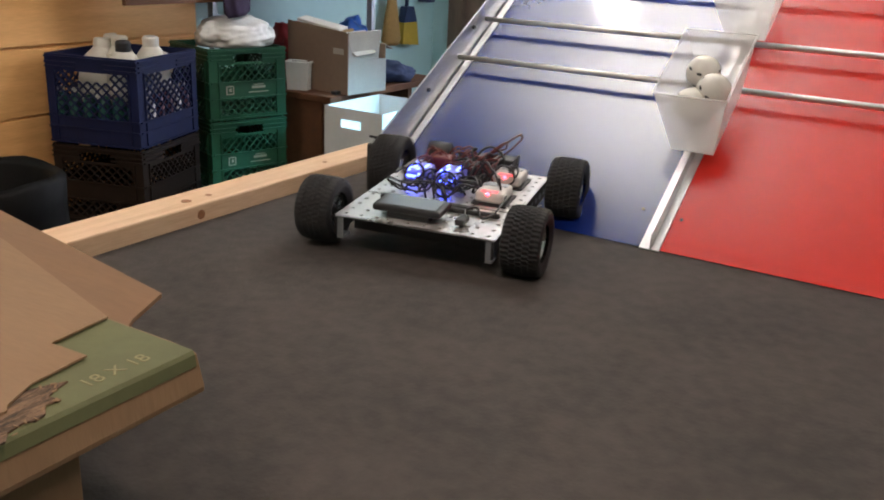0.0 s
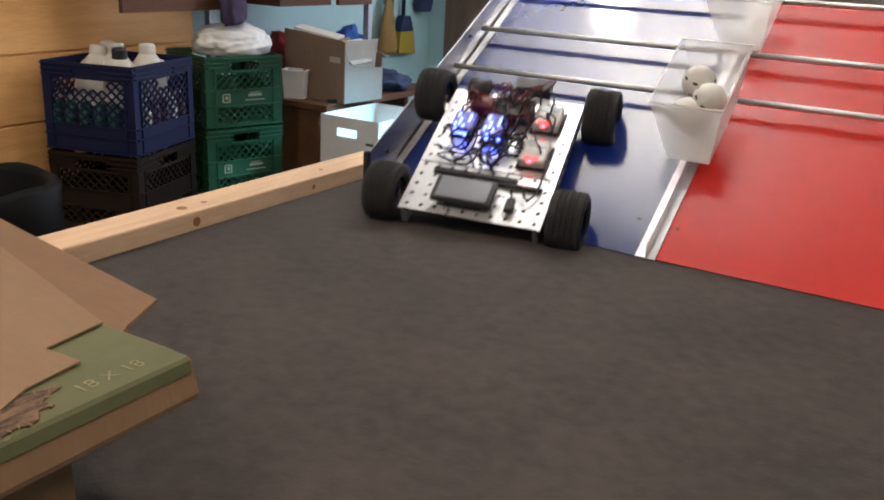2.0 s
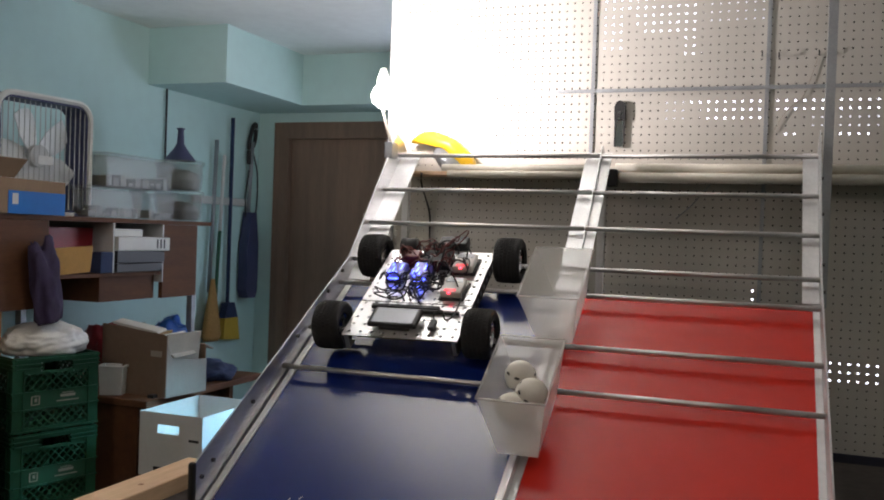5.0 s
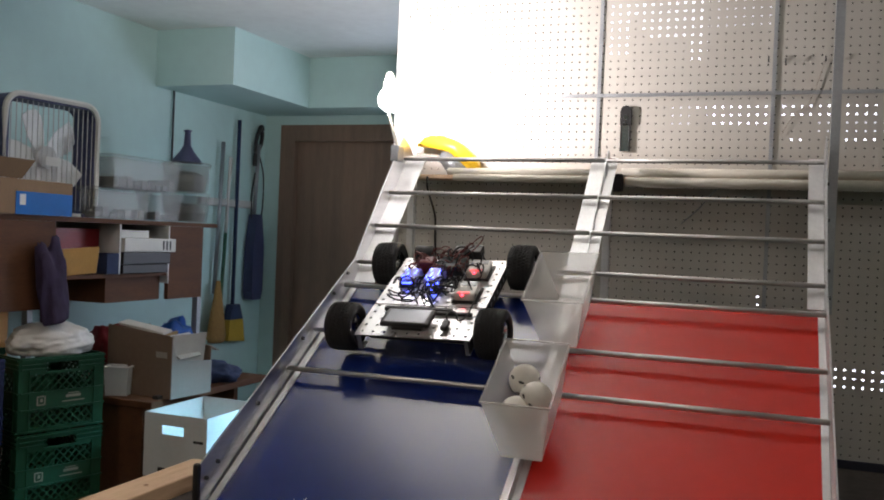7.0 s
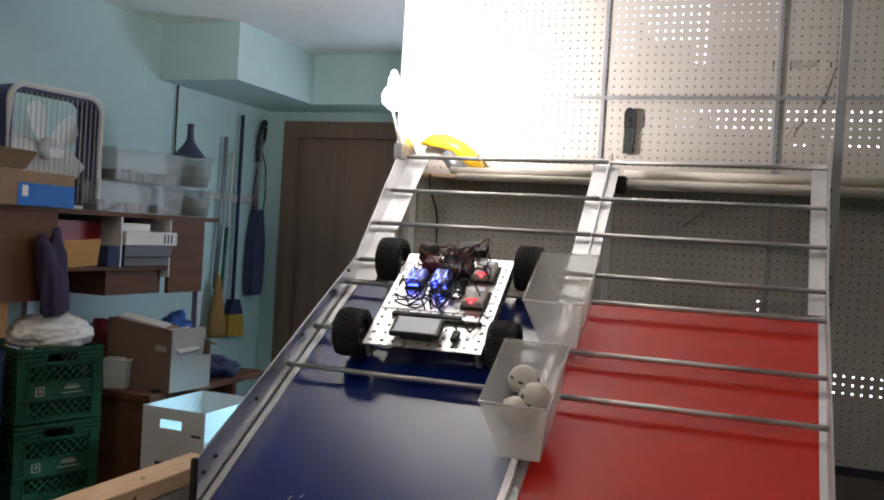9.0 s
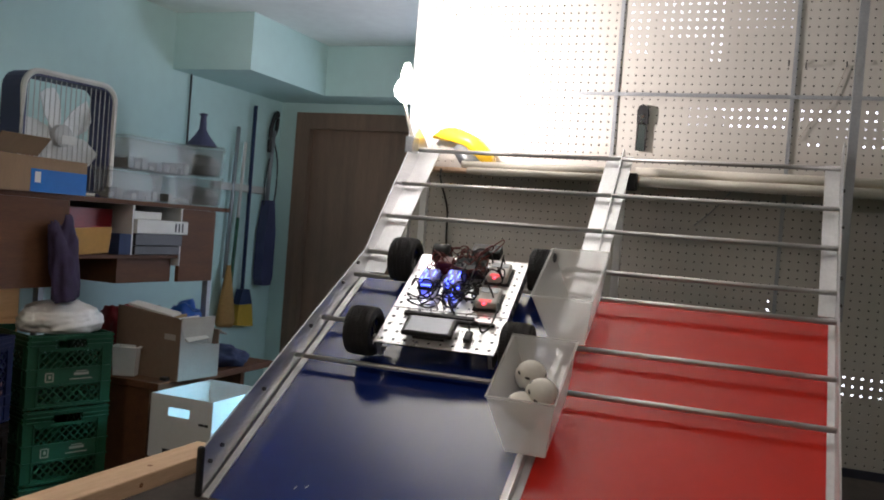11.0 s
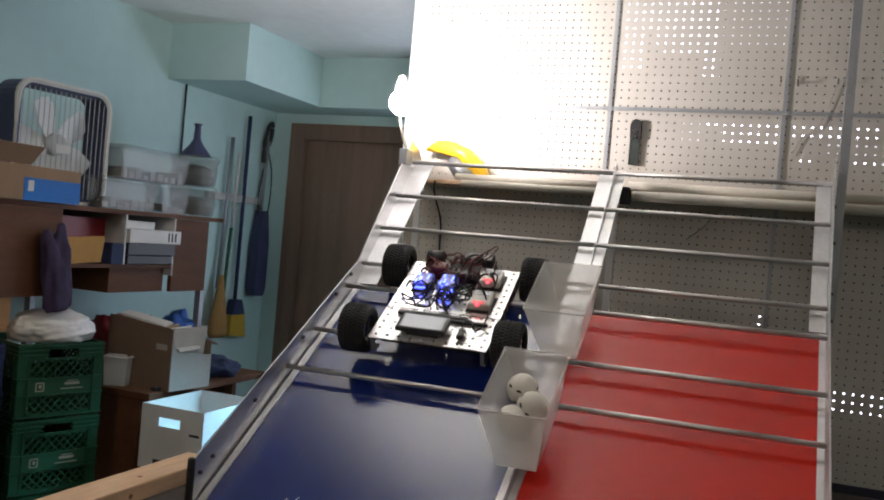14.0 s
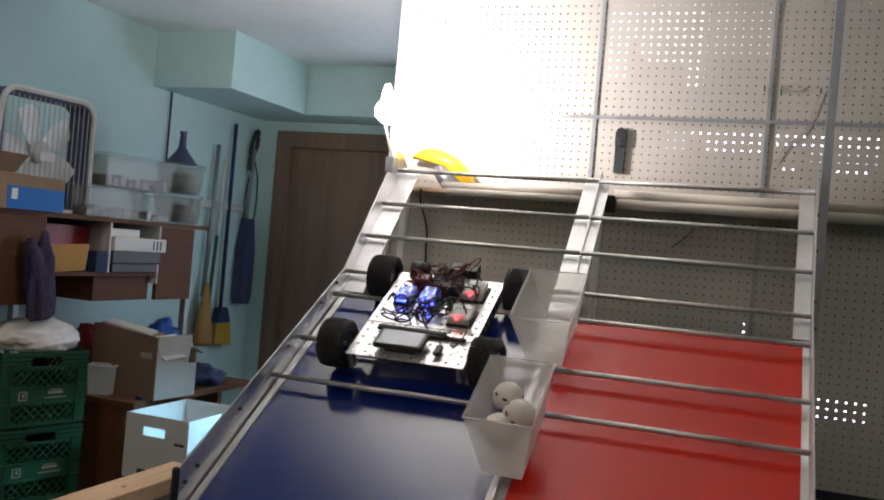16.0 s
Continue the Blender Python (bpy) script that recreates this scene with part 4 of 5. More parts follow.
lumpy("blue_bag", pose(-1.62, 2.04, 0.004), (0.10, 0.13, 0.17), M["blue_bag"], "bright blue crumpled plastic bag on the desk", "bag", 7)
lumpy("folded_cloth", pose(-1.33, 1.93, -0.06), (0.13, 0.13, 0.05), M["navy"], "folded navy cloth on the desk", "cloth", 9)
lumpy("red_cloth", pose(-1.80, 1.80, 0.0), (0.10, 0.12, 0.14), M["dark_red"], "dark red cloth heaped on the desk", "cloth", 11)
small_box("dark_tool", (-1.245, 1.39, -0.0895), (-1.215, 1.47, -0.075), M["black"], "black hand tool lying on the desk", "tool")


def file_box():
    t = thing("file_box", pose(-0.870, 1.24, -0.355), "white cardboard file box without lid", "file box")
    w, d, h = 0.289, 0.389, 0.25
    part("bottom", box((-w, 0, 0), (0, d, 0.004)), M["white_card"], t)
    bm = bmesh.new()
    add_box(bm, (-w, 0, 0.0042), (0, 0.004, 0.17))
    add_box(bm, (-w, 0, 0.17), (-0.205, 0.004, h))
    add_box(bm, (-0.105, 0, 0.17), (0, 0.004, h))
    add_box(bm, (-0.205, 0, 0.205), (-0.105, 0.004, h))
    part("front", bm, M["white_card"], t, "white front with a hand hole")
    part("back", box((-w, d - 0.004, 0.0042), (0, d, h)), M["white_card"], t)
    part("side", box((-0.004, 0.0042, 0.0042), (0, d - 0.0042, h)), M["white_card"], t)
    part("side", box((-w, 0.0042, 0.0042), (-w + 0.004, d - 0.0042, h)), M["white_card"], t)
    part("print", box((-0.06, -0.0012, 0.15), (-0.015, -0.0004, 0.16)), M["black"], t)
    part("print", box((-0.22, -0.0012, 0.02), (-0.12, -0.0004, 0.04)), M["black"], t)


file_box()
small_box("lower_carton", (-1.16, 1.245, FLOOR_Z), (-0.88, 1.62, -0.3555), M["grey_card"], "plain brown carton on the floor under a file box", "carton")


# ---- brooms and long tools on the left wall ----
def on_wall(y, z, off=0.03):
    return Vector((X_LEFT + off, y, z))


rack = tagged(finish(box((X_LEFT + 0.001, 2.62, 0.755), (X_LEFT + 0.03, 3.16, 0.80), bevel=0.004), "tool_rack", M["fan_grey"]), "pale wall rack holding brooms and sticks", "rack")
b1 = thing("broom", pose(0, 0, 0), "corn broom with grey handle hanging on the wall", "broom", "brooms on the wall")
part("handle", cyl(on_wall(2.78, 0.24), on_wall(2.82, 1.13), 0.012, seg=10), M["grey_metal"], b1, smooth=True)
part("head", lathe([(0.015, 0.30), (0.03, 0.22), (0.05, 0.12), (0.075, -0.03), (0.06, -0.06), (0, -0.06)], 18, Matrix.Translation(on_wall(2.775, 0.02, 0.06)) @ Matrix.Diagonal((0.55, 1.1, 1, 1))), M["straw"], b1, "worn straw head", True)
b2 = thing("broom", pose(0, 0, 0), "angled broom with blue and yellow bristles on the wall", "broom", "brooms on the wall")
part("handle", cyl(on_wall(2.975, 0.17), on_wall(2.98, 1.28), 0.012, seg=10), M["navy"], b2, smooth=True)
bm = bmesh.new()
add_prism(bm, [(2.94, 0.17), (3.01, 0.17), (3.05, 0.08), (2.91, 0.08)], "x", X_LEFT + 0.012, X_LEFT + 0.06)
part("head", bm, M["navy"], b2)
bm = bmesh.new()
add_prism(bm, [(2.91, 0.079), (3.05, 0.079), (3.075, -0.06), (2.90, -0.045)], "x", X_LEFT + 0.012, X_LEFT + 0.06)
part("bristles", bm, M["yellow"], b2, "yellow bristles")
st = thing("stick", pose(0, 0, 0), "green and white pole leaning on the wall", "pole")
part("lower", cyl(on_wall(2.84, 0.02), on_wall(2.875, 0.60), 0.011, seg=10), M["green_stick"], st, smooth=True)
part("upper", cyl(on_wall(2.875, 0.601), on_wall(2.90, 1.05), 0.011, seg=10), M["paper"], st, smooth=True)
vac = thing("stick_vacuum", pose(0, 0, 0), "dark grey stick vacuum with hanging cord on the wall", "vacuum")
bm = bmesh.new()
add_prism(bm, [(3.15, 0.72), (3.20, 0.72), (3.235, 0.52), (3.235, 0.24), (3.215, 0.19), (3.13, 0.19), (3.11, 0.24), (3.115, 0.52)], "x", X_LEFT + 0.01, X_LEFT + 0.075)
part("body", bm, M["fan_blue"], vac, "dark grey-blue casing")
part("tube", cyl(on_wall(3.175, 0.721), on_wall(3.20, 1.16), 0.014, seg=10), M["grey_metal"], vac, smooth=True)
bm = bmesh.new()
add_sweep(bm, arc_points([on_wall(3.165, 1.02), on_wall(3.165, 1.15), on_wall(3.20, 1.25), on_wall(3.235, 1.27), on_wall(3.23, 1.18), on_wall(3.20, 1.12)]), 0.013, 8)
part("grip", bm, M["black"], vac, smooth=True)
bm = bmesh.new()
add_sweep(bm, arc_points([on_wall(3.17, 0.98), on_wall(3.14, 0.8), on_wall(3.17, 0.62), on_wall(3.26, 0.72), on_wall(3.27, 0.95), on_wall(3.21, 1.1)]), 0.005, 6)
part("cord", bm, M["wire_black"], vac, smooth=True)
wall_pipe = tagged(finish(cyl((X_LEFT + 0.012, 2.37, 0.95), (X_LEFT + 0.012, 2.37, 1.354), 0.0055, seg=8), "conduit", M["black"], smooth=True), "thin black conduit down the wall", "conduit")

# ---- things on the pegboard ledge ----
ledge = tagged(finish(box((-0.06, 1.185, 0.822), (1.60, 1.2695, 0.836), bevel=0.002), "ledge", M["pine"]), "narrow wooden ledge along the pegboard", "shelf")
for x0, x1, y, z, r in ((0.08, 0.62, 1.197, 0.8485, 0.012), (0.11, 0.63, 1.170, 0.826, 0.012), (0.66, 1.58, 1.20, 0.8515, 0.015), (0.68, 1.58, 1.168, 0.820, 0.016)):
    pp = tagged(finish(cyl((x0, y, z), (x1, y, z), r, seg=14), "pipe", M["white_plastic"], smooth=True), "white plastic pipe lying along the ledge", "pipe", "pipes on the ledge")
    if y < 1.18:
        for x in (x0 + 0.05, x1 - 0.05):
            part("hook", box((x - 0.003, y, z - r - 0.006), (x + 0.003, 1.186, z - r - 0.0005)), M["grey_metal"], pp)
part("end_cap", box((0.640, 1.150, 0.790), (0.672, 1.184, 0.845), bevel=0.004), M["black"], pp, "black end fitting")
pw = thing("pry_tool", pose(0.658, Y_PEG - 0.012, 0.925), "black-handled steel scraper hanging on the pegboard", "tool")
part("blade", box((-0.012, 0, 0), (0.012, 0.004, 0.085), bevel=0.001), M["chrome"], pw, "steel blade")
part("blade_edge", box((-0.0165, -0.001, 0.0), (-0.0122, 0.005, 0.085)), M["black"], pw)
part("blade_edge", box((0.0122, -0.001, 0.0), (0.0165, 0.005, 0.085)), M["black"], pw)
part("handle", add_prism(bmesh.new(), [(-0.017, 0.0855), (0.017, 0.0855), (0.018, 0.128), (0.013, 0.142), (0.0, 0.148), (-0.013, 0.142), (-0.018, 0.128)], "y", -0.006, 0.010), M["black"], pw)
part("rivet", cyl((0, -0.0062, 0.108), (0, -0.0085, 0.108), 0.0065, seg=12), M["chrome"], pw)
part("rivet", cyl((0, -0.0062, 0.090), (0, -0.0085, 0.090), 0.004, seg=12), M["chrome"], pw)
grn = thing("power_tool", pose(0.06, 1.225, 0.8365), "yellow and grey power tool lying on the ledge", "power tool")
bm = bmesh.new()
add_prism(bm, [(-0.10, 0.075), (-0.06, 0.102), (-0.01, 0.104), (0.05, 0.085), (0.105, 0.045), (0.120, 0.012), (0.115, 0.0), (0.092, 0.0), (0.075, 0.030), (0.02, 0.066), (-0.05, 0.072)], "y", -0.03, 0.03)
bmesh.ops.bevel(bm, geom=bm.edges[:], offset=0.006, segments=2, affect="EDGES")
bm.transform(Matrix.Diagonal((1.05, 1, 1.3, 1)))
part("body", bm, M["yellow_plastic"], grn, "yellow casing", True)
bm = bmesh.new()
add_prism(bm, [(-0.02, 0.040), (-0.012, 0.060), (0.010, 0.062), (0.070, 0.026), (0.086, 0.006), (0.08, 0.0), (0.02, 0.0)], "y", -0.026, 0.026)
bmesh.ops.bevel(bm, geom=bm.edges[:], offset=0.005, segments=2, affect="EDGES")
bm.transform(Matrix.Diagonal((1.05, 1, 1.3, 1)))
part("grip", bm, M["grey_metal"], grn, "grey rounded casing", True)

# ---- clamp work light on the rail's peak ----
wl = thing("work_light", pose(0.022, 0.865, 1.042), "blazing clamp-on work light at the ramp's peak", "work light")
part("bulb", lathe([(0, -0.055), (0.028, -0.05), (0.046, -0.028), (0.05, 0.0), (0.042, 0.026), (0.024, 0.045), (0.0, 0.05)], 24, Matrix.Diagonal((1.18, 0.85, 0.8, 1))), M["bulb"], wl, "large glowing bulb", True)
part("socket", cyl((-0.014, 0.01, 0.038), (-0.034, 0.02, 0.080), 0.011, seg=16), M["white_plastic"], wl)
part("arm", add_sweep(bmesh.new(), arc_points([(-0.036, 0.021, 0.083), (-0.060, 0.05, 0.04), (-0.066, 0.12, -0.06), (-0.054, 0.15, -0.13)], 6), 0.005, 8), M["white_plastic"], wl)
part("clamp", box((-0.068, 0.125, -0.18), (-0.040, 0.175, -0.128), bevel=0.004), M["grey_metal"], wl)


# ---- open plastic containers on the middle rail ----
def container(s0, label):
    m = Matrix.Translation(on_low(0, s0, 0)) @ Matrix.Rotation(A1, 4, "X")
    t = thing("plastic_container", m, label, "container", "containers on the rail")
    bm = bmesh.new()

    def loop(x0, x1, y0, y1, z):
        return [bm.verts.new(p) for p in ((x0, y0, z), (x1, y0, z), (x1, y1, z), (x0, y1, z))]
    k = 0.0025
    rings = [loop(0.602, 0.688, -0.012, 0.180, 0.050), loop(0.541, 0.693, 0.069, 0.283, 0.122), loop(0.541 + k, 0.693 - k, 0.069 + k, 0.283 - k, 0.1235), loop(0.602 + k, 0.688 - k, -0.009 + k, 0.180 - k, 0.0525)]
    for a, b in zip(rings, rings[1:]):
        for i in range(4):
            j = (i + 1) % 4
            bm.faces.new((a[i], a[j], b[j], b[i]))
    bm.faces.new(rings[0][::-1])
    bm.faces.new(rings[-1])
    part("body", bm, M["clear"], t)
    bm = bmesh.new()
    rim = [loop(0.5405, 0.6935, 0.0685, 0.2835, 0.1205), loop(0.5385, 0.6955, 0.0665, 0.2855, 0.1205), loop(0.5385, 0.6955, 0.0665, 0.2855, 0.1245), loop(0.5405, 0.6935, 0.0685, 0.2835, 0.1245)]
    for a, b in zip(rim, rim[1:] + rim[:1]):
        for i in range(4):
            j = (i + 1) % 4
            bm.faces.new((a[i], a[j], b[j], b[i]))
    part("rim", bm, M["clear"], t, "thin plastic rim")
    part("bracket", box((0.622, 0.03, 0.0265), (0.650, 0.15, 0.0495), bevel=0.002), M["alu"], t, "aluminium mounting block")
    for y, z in ((0.11, 0.108), (0.14, 0.112)):
        part("rivet", cyl((0.5462, y, z - 0.006), (0.5402, y, z - 0.007), 0.0045, seg=10), M["clear"], t)
    return t


container(0.2427, "frosted clear plastic container holding three white balls")
container(0.6146, "empty frosted clear plastic container on the ramp's middle rail")


def ball(x, s, n):
    t = thing("practice_ball", Matrix.Translation(on_low(x, s, n)) @ pose(0, 0, 0, 40 * s * 9, 60 * x * 5, 20), "white perforated plastic practice ball in a container", "ball", "balls in the container")
    bm = bmesh.new()
    bmesh.ops.create_uvsphere(bm, u_segments=28, v_segments=18, radius=0.0355)
    part("shell", bm, M["ball"], t, smooth=True)
    for k in range(8):
        a = radians(45 * k)
        for lat in (0.45, -0.45):
            d = Vector((math.cos(a + lat) * math.cos(lat), math.sin(a + lat) * math.cos(lat), math.sin(lat)))
            m = Matrix.Translation(d * 0.0352) @ d.to_track_quat("Z", "Y").to_matrix().to_4x4()
            bm = bmesh.new()
            bmesh.ops.create_circle(bm, cap_ends=True, segments=10, radius=1.0, matrix=m @ Matrix.Diagonal((0.0065, 0.003, 1, 1)) @ Matrix.Translation((0, 0, 0.0006)))
            part("slot", bm, M["black"], t)


ball(0.611, 0.418, 0.100)
ball(0.650, 0.360, 0.104)
ball(0.613, 0.327, 0.088)


# ---- cords and hooks on the pegboard ----
def cord(pts, r, mat, label):
    bm = bmesh.new()
    add_sweep(bm, arc_points(pts, 6), r, 6)
    tagged(finish(bm, "cord", mat, smooth=True), label, "cord")


yp = Y_PEG - 0.006
cord([(0.010, 1.183, 0.83), (0.011, 1.186, 0.79), (0.016, yp - 0.01, 0.70), (0.018, yp - 0.004, 0.62), (0.022, yp - 0.004, 0.56)], 0.0035, M["wire_black"], "black cord hanging down the pegboard")
cord([(0.952, 1.183, 0.806), (0.893, yp - 0.03, 0.741), (0.845, yp - 0.004, 0.699)], 0.0022, M["grey_metal"], "thin wire hanging slantwise from the ledge")
cord([(1.242, yp, 1.199), (1.205, yp, 1.081), (1.161, yp, 1.038), (1.126, yp, 0.977)], 0.0013, M["dull_paper"], "thin brown wire hanging on the pegboard")
for x, z in ((1.082, 1.203), (1.130, 1.198), (1.242, 1.201)):
    hook = bmesh.new()
    add_sweep(hook, arc_points([(x, Y_PEG - 0.0005, z), (x, Y_PEG - 0.012, z), (x, Y_PEG - 0.022, z - 0.004), (x, Y_PEG - 0.024, z + 0.010)], 4), 0.0022, 6)
    tagged(finish(hook, "peg_hook", M["bolt"], smooth=True), "small dark metal hook in the pegboard", "hook", "hooks on the pegboard")


# ---- the robot ----
PLATE_Z = 0.074
robot = thing("robot_car", pose(0.3, 0.0, 0.0), "four-wheeled hobby robot with a drilled aluminium deck, wiring and lit modules", "robot")


def robot_body():
    bm = perforated(10, 13, 0.0303, 0.0045, 0.003)
    bm.transform(Matrix.Translation((0, -0.197, PLATE_Z)) @ Matrix(((1, 0, 0, 0), (0, 0, 1, 0), (0, -1, 0, 0), (0, 0, 0, 1))))
    part("deck_plate", bm, M["plate"], robot, "bare aluminium plate drilled with holes")
    for s in (-1, 1):
        bm = bmesh.new()
        add_box(bm, (s * 0.149 - 0.002, -0.2, PLATE_Z - 0.036), (s * 0.149 + 0.002, 0.2, PLATE_Z - 0.0035))
        side = part("side_channel", bm, M["black"], robot, "black drilled side channel")
        for k in range(11):
            y = -0.16 + 0.032 * k
            # pale disc in place of the light that shows through a drilled opening
            part("hole", cyl((s * 0.1512, y, PLATE_Z - 0.02), (s * 0.1516, y, PLATE_Z - 0.02), 0.007, seg=10), M["grey_metal"], side)
    for y in (-0.16, 0.15):
        part("cross_channel", box((-0.13, y, PLATE_Z - 0.036), (0.13, y + 0.02, PLATE_Z - 0.004)), M["black"], robot)
    for x in (-0.085, 0.085):
        for y in (-0.135, 0.14):
            part("motor", cyl((x - 0.03, y, 0.048), (x + 0.04, y, 0.048), 0.018, seg=16), M["black"], robot, "black drive motor")


robot_body()
TRACK, REAR, FRONT, WR = 0.197, -0.148, 0.180, 0.063


def wheel(x, y):
    w = part("wheel", cyl((-0.005, 0, 0), (0.005, 0, 0), 0.012, seg=12), M["black"], robot, "knobbly off-road wheel")
    w.matrix_basis = pose(x, y, WR)
    bm = lathe([(0.034, -0.031), (0.046, -0.036), (0.054, -0.0355), (0.0590, -0.032), (0.0605, -0.026), (0.0605, -0.018), (0.0605, -0.0165), (0.0605, -0.006), (0.0605, -0.0045), (0.0605, 0.0045), (0.0605, 0.006), (0.0605, 0.0165),
                (0.0605, 0.018), (0.0605, 0.026), (0.0590, 0.032), (0.054, 0.0355), (0.046, 0.036), (0.034, 0.031)], 168, Matrix.Rotation(radians(90), 4, "Y"))
    for v in bm.verts:
        r = math.hypot(v.co.y, v.co.z)
        if r > 0.0585:
            k = round(math.atan2(v.co.z, v.co.y) / (2 * math.pi) * 168) + (2 if 0.0055 < abs(v.co.x) < 0.0172 else 0)
            s = ((0.0622 if abs(v.co.x) < 0.02 else 0.0612) if k % 4 < 2 else 0.0597) / 0.0605
            v.co.y, v.co.z = v.co.y * s, v.co.z * s
    part("tyre", bm, M["rubber"], w, "black knobbly tyre")
    bm = lathe([(0.036, -0.024), (0.033, -0.022), (0.033, 0.022), (0.036, 0.024), (0.0335, 0.025), (0.030, 0.020), (0.030, -0.020), (0.0335, -0.025)], 28, Matrix.Rotation(radians(90), 4, "Y"))
    for k in range(6):
        for sx in (-0.016, 0.016):
            r = Matrix.Rotation(2 * math.pi * k / 6, 4, "X")
            add_box(bm, (sx - 0.003, -0.004, 0.008), (sx + 0.003, 0.004, 0.032), r)
    add_cyl(bm, (-0.021, 0, 0), (0.021, 0, 0), 0.011, seg=14)
    part("rim", bm, M["chrome"], w, "shiny chrome spoked rim")
    return w


WHEELS = [wheel(sx * TRACK, y) for sx in (-1, 1) for y in (REAR, FRONT)]

phone = part("phone", box((-0.087, -0.178, PLATE_Z + 0.012), (0.043, -0.108, PLATE_Z + 0.026), bevel=0.005), M["black"], robot, "black smartphone in a thick case")
part("screen", box((-0.076, -0.172, PLATE_Z + 0.0262), (0.032, -0.114, PLATE_Z + 0.0268)), M["screen"], phone, "grey glossy screen")
part("phone_mount", box((-0.06, -0.17, PLATE_Z + 0.0005), (0.02, -0.115, PLATE_Z + 0.0118)), M["black"], robot)
part("cable_bar", box((-0.11, -0.088, PLATE_Z + 0.0005), (0.075, -0.074, PLATE_Z + 0.012), bevel=0.003), M["black"], robot, "black cable channel")
part("cable_bar", box((-0.02, -0.098, PLATE_Z + 0.0005), (0.13, -0.088, PLATE_Z + 0.010), bevel=0.003), M["black"], robot)
for y in (0.003, 0.119):
    c = part("controller", box((0.060, y - 0.034, PLATE_Z + 0.004), (0.118, y + 0.036, PLATE_Z + 0.026), bevel=0.006), M["controller"], robot, "grey motor controller with red light")
    part("base", box((0.056, y - 0.038, PLATE_Z + 0.0005), (0.124, y + 0.04, PLATE_Z + 0.0038)), M["black"], c)
    part("status_light", lathe([(0, -0.005), (0.0048, 0), (0, 0.005)], 12, pose(0.086, y - 0.033, PLATE_Z + 0.023)), M["led_red"], c, "glowing red status light", True)
    part("end_cap", box((0.066, y + 0.010, PLATE_Z + 0.0262), (0.112, y + 0.030, PLATE_Z + 0.0272)), M["grey_metal"], c)
    # glowing patch in place of the status light's red spill on the case
    part("glow_patch", box((0.072, y - 0.031, PLATE_Z + 0.0262), (0.104, y - 0.020, PLATE_Z + 0.0270)), M["pink"], c, "faint red glow of the status light on the case top")
for cx, cy, sx, sy, h in ((-0.088, 0.066, 0.027, 0.034, 0.028), (-0.018, 0.062, 0.026, 0.038, 0.032)):
    bm = box((cx - sx * 0.92, cy - sy * 0.92, PLATE_Z + 0.004), (cx + sx * 0.92, cy + sy * 0.92, PLATE_Z + h), bevel=0.007)
    c = part("power_module", bm, M["blue_case"], robot, "lavender-grey module with blue lit strips")
    part("base", box((cx - sx, cy - sy, PLATE_Z + 0.0003), (cx + sx, cy + sy, PLATE_Z + 0.0038)), M["black"], c)
    for k, y0, y1 in ((-0.55, -0.75, -0.35), (-0.2, -0.6, 0.1), (0.15, -0.8, -0.5), (0.5, -0.2, 0.5), (-0.5, 0.2, 0.6)):
        part("blue_light", box((cx + k * sx - 0.0024, cy + sy * y0, PLATE_Z + h + 0.0003), (cx + k * sx + 0.0024, cy + sy * y1, PLATE_Z + h + 0.0015)), M["led_blue"], c, "glowing blue strip")
    part("blue_light", box((cx - sx * 0.6, cy - sy * 0.92 - 0.0015, PLATE_Z + h * 0.45), (cx + sx * 0.5, cy - sy * 0.92 - 0.0003, PLATE_Z + h * 0.62)), M["led_blue"], c, "glowing blue strip")
for x, y, z in ((-0.098, 0.030, 0.030), (-0.072, 0.018, 0.026), (-0.022, 0.020, 0.036), (-0.004, -0.012, 0.022), (0.006, 0.014, 0.030)):
    part("blue_light", lathe([(0, -0.004), (0.0036, 0), (0, 0.004)], 10, pose(x, y, PLATE_Z + z)), M["led_blue"], robot, "glowing blue point", True)
part("hub", box((-0.03, 0.10, PLATE_Z + 0.0005), (0.05, 0.16, PLATE_Z + 0.03), bevel=0.004), M["black"], robot, "black electronics box")
part("drum_motor", cyl((-0.105, 0.172, PLATE_Z + 0.027), (-0.062, 0.172, PLATE_Z + 0.027), 0.026, seg=20), M["black"], robot, "round black motor", True)
part("battery", box((-0.08, 0.105, PLATE_Z + 0.0005), (-0.035, 0.142, PLATE_Z + 0.04), bevel=0.006), M["wire_red"], robot, "dark red wrapped battery")
part("servo_block", box((-0.012, 0.205, PLATE_Z - 0.004), (0.07, 0.245, PLATE_Z + 0.022), bevel=0.003), M["black"], robot, "black block past the deck's front")
rng = random.Random(11)
